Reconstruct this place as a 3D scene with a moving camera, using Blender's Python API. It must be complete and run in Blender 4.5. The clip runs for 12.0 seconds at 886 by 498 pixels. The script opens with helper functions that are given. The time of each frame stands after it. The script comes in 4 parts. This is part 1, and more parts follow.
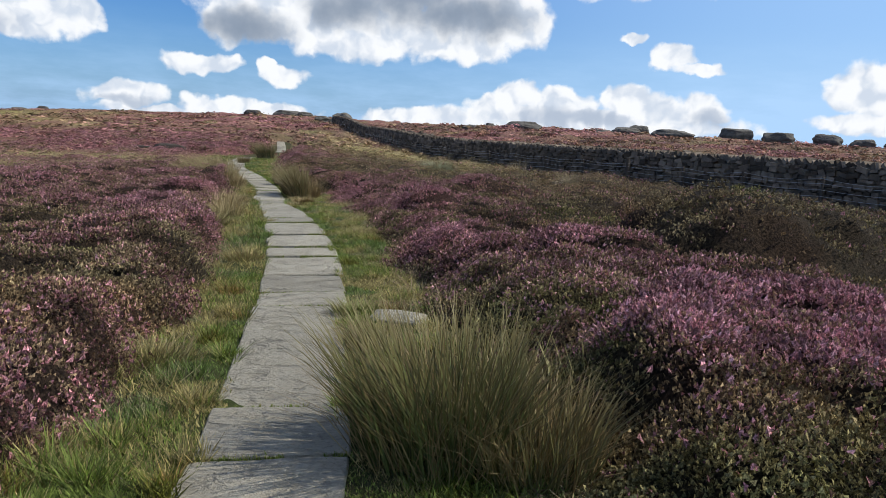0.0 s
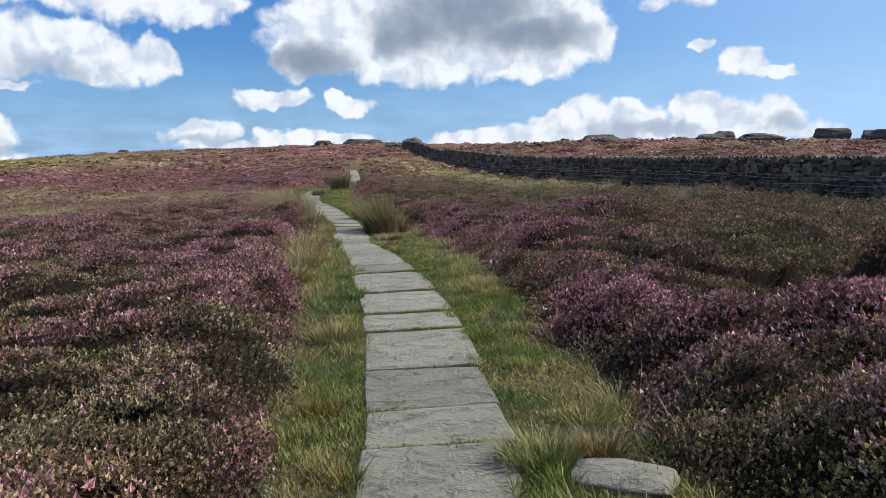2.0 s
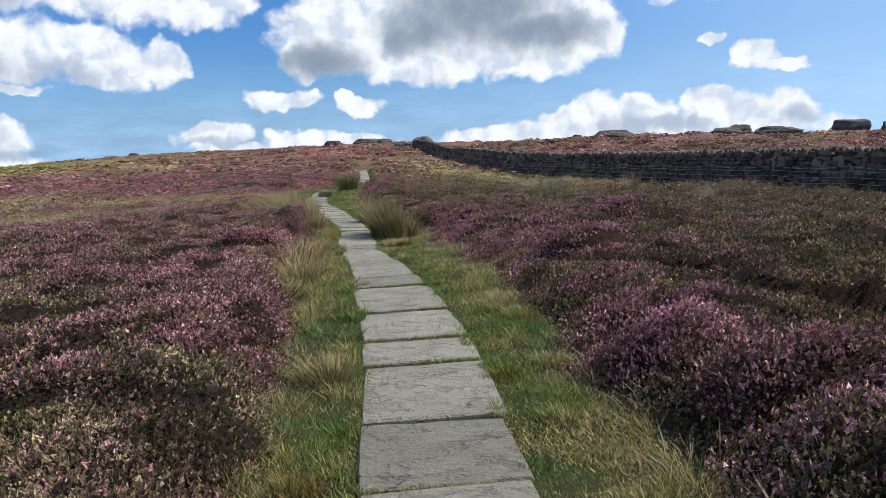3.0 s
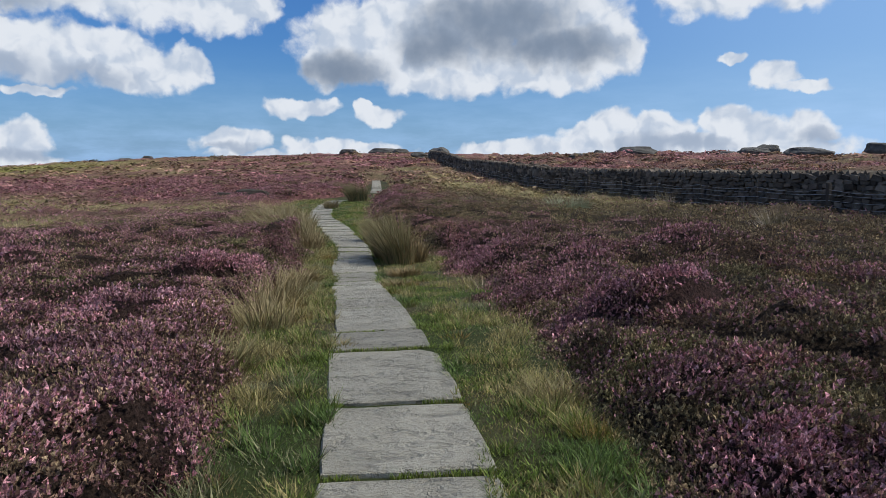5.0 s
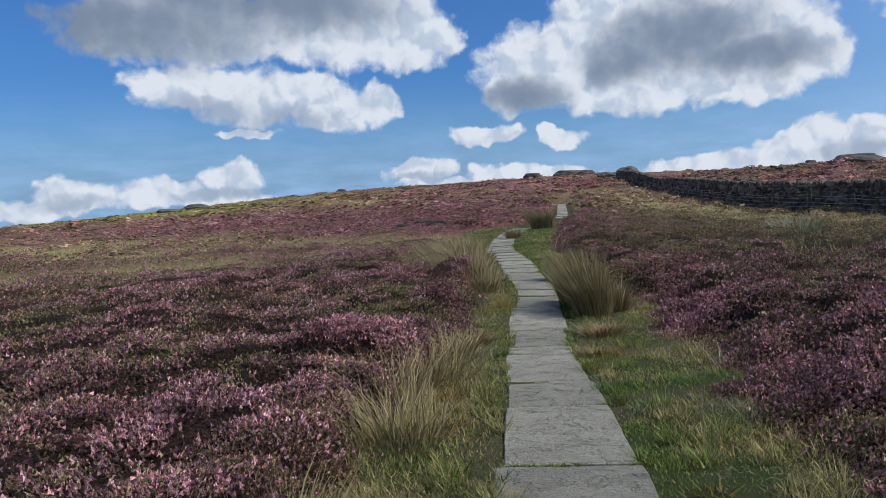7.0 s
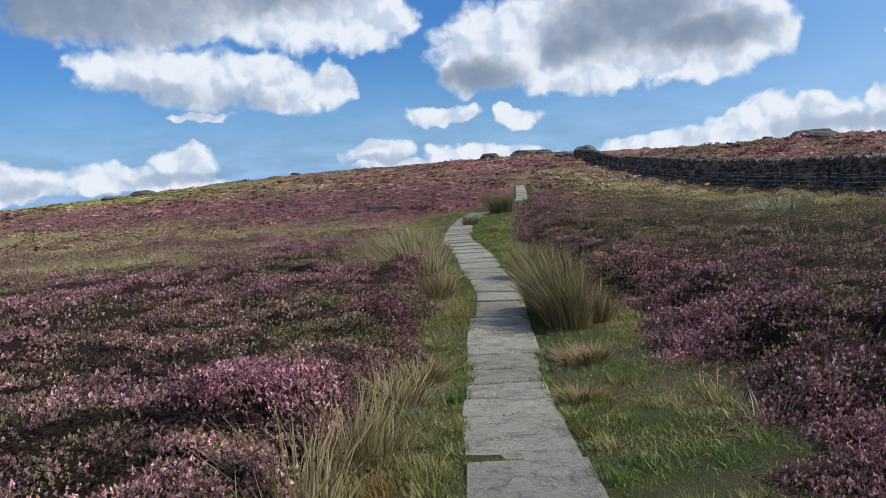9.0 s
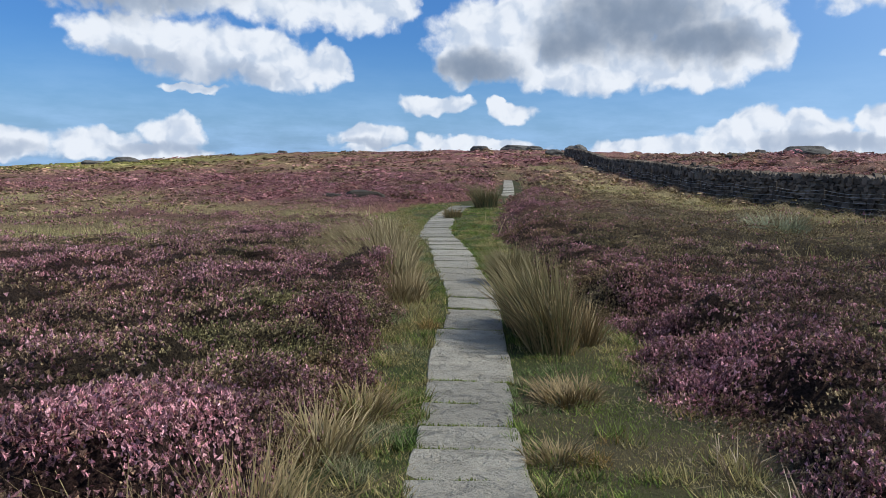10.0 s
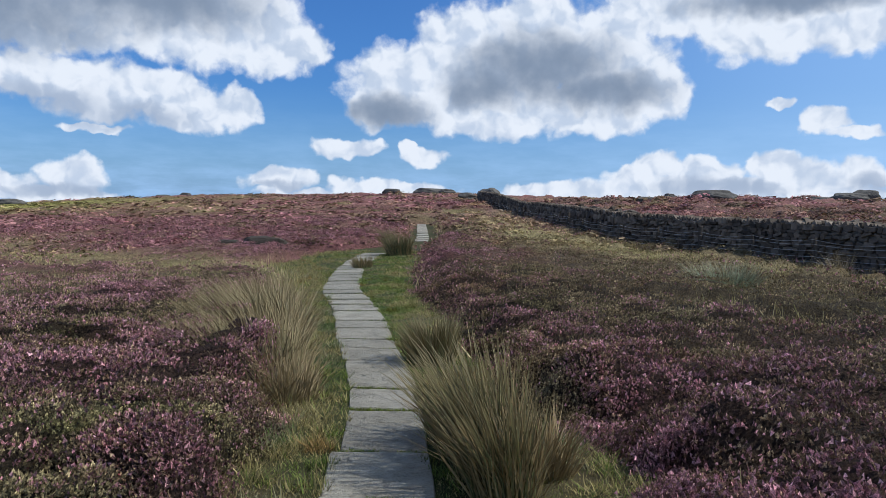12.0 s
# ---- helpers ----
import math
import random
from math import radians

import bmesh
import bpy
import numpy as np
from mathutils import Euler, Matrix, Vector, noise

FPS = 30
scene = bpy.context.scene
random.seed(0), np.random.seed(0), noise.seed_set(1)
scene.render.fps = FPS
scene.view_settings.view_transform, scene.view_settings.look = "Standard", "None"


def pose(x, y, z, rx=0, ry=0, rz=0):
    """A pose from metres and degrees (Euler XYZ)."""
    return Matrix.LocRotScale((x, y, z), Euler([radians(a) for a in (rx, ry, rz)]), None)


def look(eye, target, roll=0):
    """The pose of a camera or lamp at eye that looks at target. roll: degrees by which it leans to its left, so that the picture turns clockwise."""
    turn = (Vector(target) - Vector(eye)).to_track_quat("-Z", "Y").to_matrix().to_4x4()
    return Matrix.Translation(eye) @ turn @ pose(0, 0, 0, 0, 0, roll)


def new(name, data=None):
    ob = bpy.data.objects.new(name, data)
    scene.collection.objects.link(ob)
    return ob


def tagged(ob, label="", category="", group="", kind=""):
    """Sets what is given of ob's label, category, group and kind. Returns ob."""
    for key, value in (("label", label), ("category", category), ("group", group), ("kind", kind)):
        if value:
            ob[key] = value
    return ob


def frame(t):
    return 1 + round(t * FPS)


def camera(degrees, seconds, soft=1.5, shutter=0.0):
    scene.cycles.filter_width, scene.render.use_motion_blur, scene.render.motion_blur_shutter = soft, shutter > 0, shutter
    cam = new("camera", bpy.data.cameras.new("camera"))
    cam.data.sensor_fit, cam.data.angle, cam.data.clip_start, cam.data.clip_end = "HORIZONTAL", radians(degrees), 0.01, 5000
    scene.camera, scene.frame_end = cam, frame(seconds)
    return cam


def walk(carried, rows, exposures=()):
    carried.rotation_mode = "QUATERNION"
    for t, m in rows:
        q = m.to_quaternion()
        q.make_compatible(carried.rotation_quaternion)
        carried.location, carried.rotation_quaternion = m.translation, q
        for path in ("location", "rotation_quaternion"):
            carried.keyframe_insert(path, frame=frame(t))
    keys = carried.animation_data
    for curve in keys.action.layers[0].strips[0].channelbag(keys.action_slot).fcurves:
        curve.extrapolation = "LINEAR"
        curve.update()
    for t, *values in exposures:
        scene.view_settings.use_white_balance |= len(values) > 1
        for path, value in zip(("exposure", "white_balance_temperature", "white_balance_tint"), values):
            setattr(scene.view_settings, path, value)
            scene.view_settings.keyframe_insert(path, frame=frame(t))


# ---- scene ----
cam = camera(59.7, 12.0, soft=0.5)
PATH = [
    (0, (-0.056, 0.19, 1.448), (-0.047, 2.169, 1.163), 3.1),
    (0.5, (-0.227, 0.915, 1.445), (-0.249, 2.894, 1.155), 1.1),
    (1, (-0.454, 1.491, 1.457), (-0.542, 3.485, 1.324), 2.1),
    (1.5, (-0.652, 2.257, 1.438), (-0.788, 4.249, 1.315), -0.1),
    (2, (-0.876, 2.964, 1.418), (-1.055, 4.942, 1.182), -0.4),
    (2.5, (-0.943, 3.52, 1.411), (-1.151, 5.495, 1.172), -1.0),
    (4.3, (-1.189, 5.789, 1.455), (-1.384, 7.763, 1.198), -2.0),
    (4.5, (-1.224, 6.029, 1.457), (-1.422, 8.002, 1.196), -1.9),
    (5, (-1.287, 6.76, 1.41), (-1.532, 8.734, 1.201), 0.4),
    (5.5, (-1.402, 7.439, 1.428), (-1.662, 9.399, 1.126), -0.2),
    (6, (-1.464, 8.131, 1.465), (-1.925, 10.065, 1.245), -1.9),
    (6.5, (-1.695, 8.723, 1.464), (-2.375, 10.594, 1.272), -2.7),
    (7, (-1.842, 9.365, 1.469), (-2.553, 11.229, 1.328), -2.2),
    (8.8, (-2.258, 11.101, 1.541), (-2.956, 12.966, 1.355), -3.3),
    (9, (-2.36, 11.31, 1.551), (-2.971, 13.204, 1.357), -3.1),
    (9.5, (-2.458, 12.015, 1.537), (-3.044, 13.914, 1.319), 0.6),
    (10, (-2.612, 12.632, 1.519), (-3.182, 14.537, 1.298), 1.2),
    (10.5, (-2.715, 13.338, 1.494), (-3.268, 15.248, 1.273), 0.0),
    (11, (-2.931, 13.916, 1.518), (-3.425, 15.842, 1.306), 0.5),
    (11.5, (-3.082, 14.595, 1.47), (-3.53, 16.533, 1.26), 0.6),
    (12, (-3.245, 15.155, 1.543), (-3.6, 17.12, 1.437), 1.3),
]
EXPOSURES = [
    (0, 0.0, 6350, 10), (0.5, 0.0, 6350, 10), (1, -0.15, 6050, 10), (1.5, -0.22, 5950, 10), (2, -0.05, 6150, 10), (2.5, 0.0, 6200, 10), (4.5, -0.1, 6200, 10), (5, -0.32, 6050, 10),
    (5.5, 0.05, 6350, 10), (6, -0.28, 6100, 10), (6.5, -0.35, 5880, 10), (7, -0.37, 5900, 10), (9, -0.2, 5950, 10), (9.5, -0.18, 6000, 10), (10.5, -0.2, 6000, 10), (11, -0.28, 6000, 10), (11.5, -0.32, 5900, 10), (12, -0.2, 5850, 10),
]
walk(cam, [(t, look(eye, target, roll)) for t, eye, target, roll in PATH], EXPOSURES)

# ---- light ----
SUN_AZIMUTH, SUN_HEIGHT = 84.0, 47.0
sun_way = Vector((math.sin(radians(SUN_AZIMUTH)) * math.cos(radians(SUN_HEIGHT)), math.cos(radians(SUN_AZIMUTH)) * math.cos(radians(SUN_HEIGHT)), math.sin(radians(SUN_HEIGHT))))
sun_data = bpy.data.lights.new("sun", "SUN")
sun_data.energy, sun_data.angle, sun_data.color = 5.0, radians(0.55), (1.0, 0.93, 0.79)
sun = new("sun", sun_data)
sun.matrix_world = look(sun_way * 60, (0, 0, 0))
SKY_STRENGTH = 0.1

# Clouds by their bearing, height, half width and half height in degrees.
BIG_CLOUD = [(-13.2, 8.9, 4.7, 3.1), (-7.8, 10.6, 5.5, 4.2), (-3.7, 11.6, 5.5, 4.0), (0.7, 10.6, 5.4, 4.0), (4.3, 9.0, 3.1, 2.8), (-6.5, 7.0, 6.7, 1.9), (-0.4, 7.3, 5.4, 2.0), (-15.8, 7.4, 2.0, 1.9)]
BIG_CLOUD_SHADE = [(-3.3, 10.4, 5.9, 2.5), (1.2, 8.7, 4.9, 1.6), (-7.4, 9.0, 3.2, 1.9), (-14.6, 6.9, 3.6, 1.5)]
TOP_RIGHT_CLOUD = [(5.7, 14.1, 5.3, 1.9), (11.6, 13.0, 4.6, 2.9), (16.7, 13.0, 5.7, 2.4)]
TOP_RIGHT_SHADE = [(13.3, 14.3, 7.5, 1.3)]
WISP = [(15.7, 6.4, 1.5, 0.9), (17.7, 5.6, 1.7, 0.5), (12.8, 7.5, 1.2, 0.4)]
LOW_RIGHT_CLOUD = [(4.9, 3.4, 1.7, 1.2), (3.4, 2.6, 2.0, 0.9), (8.0, 2.9, 2.9, 1.2), (12.9, 3.4, 2.2, 1.3), (14.7, 2.7, 2.2, 1.1), (17.8, 2.9, 2.2, 1.2), (9.6, 1.6, 12.6, 1.0), (-1.4, 1.4, 5.4, 0.7)]
LOW_RIGHT_SHADE = [(9.2, 1.9, 4.6, 0.6), (18.5, 2.4, 1.7, 0.6)]
SMALL_CLOUDS = [(-17.4, 4.1, 2.8, 0.8), (-13.0, 4.3, 0.6, 0.6), (-11.6, 3.8, 1.8, 0.8)]
LOW_MIDDLE_CLOUD = [(-22.3, 1.9, 2.9, 0.9), (-16.4, 1.4, 2.3, 0.7), (-13.0, 1.2, 3.8, 0.7), (-19.6, 0.7, 5.3, 0.5)]
LOW_MIDDLE_SHADE = [(-22.1, 1.3, 2.4, 0.4)]
TOP_LEFT_CLOUD = [(-38.1, 12.1, 9.3, 3.0), (-28.0, 12.7, 7.6, 3.6), (-22.6, 11.4, 3.9, 2.4), (-19.8, 11.2, 1.5, 1.3)]
TOP_LEFT_SHADE = [(-43.8, 12.1, 12.2, 2.9), (-31.0, 13.6, 8.0, 2.4)]
LEFT_CLOUD = [(-38.5, 8.2, 4.2, 1.8), (-34.5, 7.5, 4.2, 2.1), (-29.8, 7.3, 3.1, 1.9), (-28.0, 6.2, 3.7, 1.5), (-25.1, 7.0, 1.8, 1.3), (-34.5, 5.0, 2.2, 0.4)]
LEFT_SHADE = [(-38.2, 6.3, 4.6, 1.2), (-32.0, 5.8, 3.4, 0.9)]
LOW_LEFT_CLOUD = [(-46.3, 0.9, 2.6, 1.1), (-40.9, 1.1, 2.9, 1.0), (-35.8, 1.5, 2.3, 1.3), (-38.3, 0.4, 5.9, 0.7), (-48.7, 0.1, 5.2, 0.8)]
LOW_LEFT_SHADE = [(-46.3, 0.3, 2.5, 0.5), (-36.8, 0.6, 3.2, 0.5)]
FAR_RIGHT_CLOUD = [(27.8, 4.6, 2.4, 1.7), (30.1, 4.1, 3.0, 2.0), (27.8, 2.2, 3.1, 0.8), (31.1, 5.9, 2.3, 0.9)]
CLOUDS = BIG_CLOUD + TOP_RIGHT_CLOUD + WISP + LOW_RIGHT_CLOUD + SMALL_CLOUDS + LOW_MIDDLE_CLOUD + TOP_LEFT_CLOUD + LEFT_CLOUD + LOW_LEFT_CLOUD + FAR_RIGHT_CLOUD
SHADES = BIG_CLOUD_SHADE + TOP_RIGHT_SHADE + TOP_LEFT_SHADE + [(-37.0, 14.5, 8.0, 2.6)]
PALE_SHADES = LOW_RIGHT_SHADE + LOW_MIDDLE_SHADE + LEFT_SHADE + LOW_LEFT_SHADE


class Nodes:
    """Short forms for a node tree."""

    def __init__(self, tree):
        self.tree = tree
        tree.nodes.clear()

    def add(self, kind, **sets):
        n = self.tree.nodes.new(kind)
        for key, value in sets.items():
            setattr(n, key, value)
        return n

    def plug(self, n, socket, value):
        s = n.inputs[socket]
        if isinstance(value, bpy.types.NodeSocket):
            self.tree.links.new(value, s)
        elif value is not None:
            s.default_value = value

    def math(self, op, a, b=None, c=None, clamp=False):
        n = self.add("ShaderNodeMath", operation=op, use_clamp=clamp)
        for i, v in enumerate((a, b, c)):
            self.plug(n, i, v)
        return n.outputs[0]

    def vec(self, op, a, b=None, c=None):
        n = self.add("ShaderNodeVectorMath", operation=op)
        for i, v in enumerate((a, b, c)):
            if v is not None:
                self.plug(n, i, v)
        return n.outputs["Value"] if op in ("DOT_PRODUCT", "LENGTH") else n.outputs[0]

    def noise(self, vector, scale, detail=4.0, rough=0.55, distort=0.0, color=False):
        n = self.add("ShaderNodeTexNoise")
        for key, v in (("Vector", vector), ("Scale", scale), ("Detail", detail), ("Roughness", rough), ("Distortion", distort)):
            self.plug(n, key, v)
        return n.outputs["Color" if color else "Fac"]

    def ramp(self, value, low, high, to_low=0.0, to_high=1.0, smooth=True):
        n = self.add("ShaderNodeMapRange", interpolation_type="SMOOTHSTEP" if smooth else "LINEAR")
        for i, v in enumerate((value, low, high, to_low, to_high)):
            self.plug(n, i, v)
        return n.outputs[0]

    def mix(self, fac, a, b, blend="MIX"):
        n = self.add("ShaderNodeMix", data_type="RGBA", blend_type=blend)
        self.plug(n, 0, fac)
        for i, v in ((6, a), (7, b)):
            self.plug(n, i, (*v, 1) if isinstance(v, tuple) and len(v) == 3 else v)
        return n.outputs[2]


def build_sky():
    world = bpy.data.worlds.new("sky")
    scene.world = world
    world.use_nodes = True
    g = Nodes(world.node_tree)
    way = g.add("ShaderNodeTexCoord").outputs["Generated"]
    split = g.add("ShaderNodeSeparateXYZ")
    g.plug(split, 0, way)
    bearing = g.math("MULTIPLY", g.math("ARCTAN2", split.outputs[0], split.outputs[1]), 57.2958)
    height = g.math("MULTIPLY", g.math("ARCSINE", split.outputs[2]), 57.2958)
    at = g.add("ShaderNodeCombineXYZ")
    g.plug(at, 0, bearing), g.plug(at, 1, height)
    at = at.outputs[0]
    # billows: the place is shifted by noise at two scales
    wob = g.vec("SUBTRACT", g.noise(at, 0.45, 2, 0.5, color=True), (0.5, 0.5, 0.5))
    wob2 = g.vec("SUBTRACT", g.noise(at, 1.2, 3, 0.5, color=True), (0.5, 0.5, 0.5))
    bent = g.vec("MULTIPLY_ADD", wob, (2.2, 1.7, 0), at)
    bent = g.vec("MULTIPLY_ADD", wob2, (0.7, 0.6, 0), bent)

    def field(blobs, place):
        total = None
        for u, v, a, b in blobs:
            d = g.vec("MULTIPLY", g.vec("SUBTRACT", place, (u, v, 0)), (1 / a, 1 / b, 0))
            one = g.math("SUBTRACT", 1.0, g.vec("DOT_PRODUCT", d, d))
            total = one if total is None else g.math("SMOOTH_MAX", total, one, 0.35)
        return total

    def billow(place):
        """Rounded heads of cumulus at two scales, from 0 to about 1."""
        total = None
        for scale, share in ((0.42, 0.66), (1.05, 0.28), (2.4, 0.1)):
            n = g.add("ShaderNodeTexVoronoi", feature="SMOOTH_F1", voronoi_dimensions="2D")
            g.plug(n, "Vector", place), g.plug(n, "Scale", scale), g.plug(n, "Smoothness", 0.45)
            one = g.math("MULTIPLY", g.math("SUBTRACT", 1.0, n.outputs["Distance"]), share)
            total = one if total is None else g.math("ADD", total, one)
        return total

    wide_field = field(CLOUDS, bent)
    heads = billow(bent)
    puff = g.noise(at, 0.8, 7, 0.56)
    body = g.math("MULTIPLY_ADD", g.math("SUBTRACT", puff, 0.46), 0.9, wide_field)
    body = g.math("MULTIPLY_ADD", g.math("SUBTRACT", heads, 0.62), 0.8, body)
    # broken cloud over the rest of the sky
    rest = g.math("MULTIPLY", g.math("SUBTRACT", g.noise(g.vec("MULTIPLY", way, (1, 1, 2.2)), 3.2, 6, 0.6), 0.53), 7.0)
    away = g.math("MAXIMUM", g.ramp(g.math("ABSOLUTE", g.math("ADD", bearing, 10.0)), 46, 60), g.ramp(height, 19, 26))
    body = g.math("MAXIMUM", body, g.math("SUBTRACT", rest, g.math("MULTIPLY", g.math("SUBTRACT", 1.0, away), 9.0)))
    cover = g.ramp(body, -0.16, 0.46)
    grey = g.ramp(g.math("MULTIPLY_ADD", g.math("SUBTRACT", g.noise(at, 0.45, 4, 0.5), 0.5), 1.1, field(SHADES, bent)), -0.6, 1.15)
    # the sunward side of each head is white, the far side blue-grey
    relief = g.math("SUBTRACT", heads, billow(g.vec("ADD", bent, (0.5, 0.75, 0.0))))
    lit = g.ramp(g.math("MULTIPLY_ADD", g.math("SUBTRACT", puff, 0.5), 0.35, relief), -0.3, 0.22)
    white = g.mix(lit, (6.6, 7.3, 8.3), (9.8, 9.9, 10.0))
    dim = g.ramp(g.math("MULTIPLY_ADD", g.math("SUBTRACT", lit, 0.5), -0.5, field(PALE_SHADES, bent)), -0.8, 1.1)
    tone = g.mix(grey, g.mix(dim, white, (4.8, 5.5, 6.6)), (2.7, 3.3, 4.2))
    sky = g.add("ShaderNodeTexSky", sky_type="NISHITA", sun_disc=False, sun_elevation=radians(SUN_HEIGHT), sun_rotation=radians(SUN_AZIMUTH), air_density=1.0, dust_density=1.4, ozone_density=1.6)
    blue = g.mix(1.0, sky.outputs[0], (0.46, 0.83, 1.34), "MULTIPLY")
    # thin haze of far cloud along the horizon, thicker towards the sun
    low = g.math("MULTIPLY", g.ramp(height, 9.0, -1.0), g.ramp(g.noise(g.vec("MULTIPLY", at, (0.25, 1, 1)), 0.8, 5, 0.6), 0.3, 0.75, 0.85, 1.5))
    haze = g.math("ADD", g.math("MULTIPLY", low, 0.62), g.ramp(bearing, -16, 30, 0.0, 0.6), clamp=True)
    blue = g.mix(haze, blue, (4.6, 6.9, 9.9))
    out = g.add("ShaderNodeBackground")
    g.plug(out, 0, g.mix(cover, blue, tone))
    g.plug(out, 1, SKY_STRENGTH)
    end = g.add("ShaderNodeOutputWorld")
    g.plug(end, 0, out.outputs[0])


build_sky()


# ---- materials ----
def material(name, build, rough=0.9, bump=0.0, spec=0.3, thin=0.0):
    """build(g, place) gives a colour and a height; place is in metres."""
    m = bpy.data.materials.new(name)
    m.use_nodes = True
    g = Nodes(m.node_tree)
    place = g.add("ShaderNodeNewGeometry").outputs["Position"]
    color, height = build(g, place)
    b = g.add("ShaderNodeBsdfPrincipled")
    g.plug(b, "Base Color", (*color, 1) if isinstance(color, tuple) else color)
    g.plug(b, "Roughness", rough)
    g.plug(b, "Specular IOR Level", spec)
    if bump:
        n = g.add("ShaderNodeBump")
        g.plug(n, "Height", height), g.plug(n, "Distance", bump), g.plug(n, "Strength", 1.0)
        g.plug(b, "Normal", n.outputs[0])
    face = b.outputs[0]
    if thin:
        t, both = g.add("ShaderNodeBsdfTranslucent"), g.add("ShaderNodeMixShader")
        g.plug(t, 0, color), g.plug(both, 0, thin), g.plug(both, 1, face), g.plug(both, 2, t.outputs[0])
        face = both.outputs[0]
    end = g.add("ShaderNodeOutputMaterial")
    g.plug(end, 0, face)
    return m


def tint_of(g):
    return g.add("ShaderNodeAttribute", attribute_name="tint").outputs["Color"]


def plant_look(g, place):
    n = g.noise(place, 9.0, 4)
    return g.mix(1.0, tint_of(g), g.mix(n, (0.72, 0.72, 0.72), (1.28, 1.28, 1.28)), "MULTIPLY"), n


def sprig_look(g, place):
    n = g.noise(place, 130.0, 2, 0.6)
    return g.mix(1.0, tint_of(g), g.mix(g.ramp(n, 0.3, 0.7), (0.45, 0.45, 0.45), (1.6, 1.6, 1.6)), "MULTIPLY"), n


def bed_look(g, place):
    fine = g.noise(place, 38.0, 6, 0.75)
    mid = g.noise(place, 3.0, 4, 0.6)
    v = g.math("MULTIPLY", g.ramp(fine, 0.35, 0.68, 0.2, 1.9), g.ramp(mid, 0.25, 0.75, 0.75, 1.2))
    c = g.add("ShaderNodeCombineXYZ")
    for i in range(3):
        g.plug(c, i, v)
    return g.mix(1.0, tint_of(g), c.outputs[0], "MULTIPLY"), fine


def ground_look(g, place):
    fine = g.noise(place, 34.0, 5, 0.7)
    mid = g.noise(place, 5.0, 4, 0.6)
    c = g.mix(1.0, tint_of(g), g.mix(fine, (0.5, 0.5, 0.5), (1.5, 1.5, 1.5)), "MULTIPLY")
    return g.mix(g.ramp(mid, 0.5, 0.75, 0.0, 0.45), c, (0.075, 0.058, 0.034)), fine


def flag_look(g, place):
    r = g.add("ShaderNodeObjectInfo").outputs["Random"]
    shift = g.add("ShaderNodeCombineXYZ")
    g.plug(shift, 2, g.math("MULTIPLY", r, 40.0))
    p = g.vec("ADD", place, shift.outputs[0])
    coarse = g.noise(p, 2.6, 5, 0.6)
    strata = g.noise(g.vec("MULTIPLY", p, (1.5, 2.4, 2.0)), 2.6, 7, 0.62, 0.35)
    speck = g.noise(g.vec("MULTIPLY", p, (1.0, 1.7, 1.0)), 34.0, 5, 0.7)
    grain = g.noise(p, 110.0, 3, 0.7)
    chips = g.noise(g.vec("MULTIPLY", p, (1.0, 1.35, 1.0)), 5.5, 6, 0.66, 0.3)
    base = g.mix(g.ramp(coarse, 0.3, 0.7), (0.25, 0.226, 0.172), (0.375, 0.342, 0.268))
    base = g.mix(g.ramp(speck, 0.35, 0.66, 0.0, 0.6), base, (0.43, 0.395, 0.315))
    base = g.mix(g.ramp(speck, 0.46, 0.30, 0.0, 0.6), base, (0.115, 0.105, 0.085))
    base = g.mix(g.ramp(strata, 0.63, 0.69, 0.0, 0.4), base, (0.115, 0.102, 0.08))
    base = g.mix(g.ramp(chips, 0.62, 0.67, 0.0, 0.45), base, (0.10, 0.088, 0.066))
    base = g.mix(g.ramp(grain, 0.4, 0.7, 0.0, 0.35), base, (0.42, 0.39, 0.335))
    base = g.mix(g.ramp(g.noise(p, 7.0, 5, 0.7), 0.58, 0.7, 0.0, 0.4), base, (0.30, 0.31, 0.24))
    tone = g.math("MULTIPLY_ADD", r, 0.3, 0.72)
    c = g.add("ShaderNodeCombineXYZ")
    for i in range(3):
        g.plug(c, i, tone)
    h = g.math("ADD", g.math("MULTIPLY", g.ramp(strata, 0.55, 0.68), -0.9), g.math("SUBTRACT", g.math("MULTIPLY", speck, 0.9), g.math("MULTIPLY", g.ramp(chips, 0.5, 0.66), 0.7)))
    return g.mix(1.0, base, c.outputs[0], "MULTIPLY"), h


def grit_look(dark, pale):
    def build(g, place):
        r = g.add("ShaderNodeObjectInfo").outputs["Random"]
        isle = g.add("ShaderNodeNewGeometry").outputs["Random Per Island"]
        coarse = g.noise(place, 1.7, 6, 0.65)
        grain = g.noise(place, 40.0, 5, 0.7)
        base = g.mix(g.ramp(coarse, 0.3, 0.7), dark, pale)
        base = g.mix(g.ramp(grain, 0.35, 0.7, 0.0, 0.4), base, tuple(v * 1.5 for v in pale))
        base = g.mix(g.ramp(g.noise(place, 5.0, 5, 0.7), 0.58, 0.7, 0.0, 0.4), base, (0.17, 0.18, 0.12))
        tone = g.math("MULTIPLY", g.math("MULTIPLY_ADD", isle, 1.3, 0.35), g.math("MULTIPLY_ADD", r, 0.4, 0.8))
        c = g.add("ShaderNodeCombineXYZ")
        for i in range(3):
            g.plug(c, i, tone)
        return g.mix(1.0, base, c.outputs[0], "MULTIPLY"), g.math("ADD", coarse, g.math("MULTIPLY", grain, 0.3))
    return build


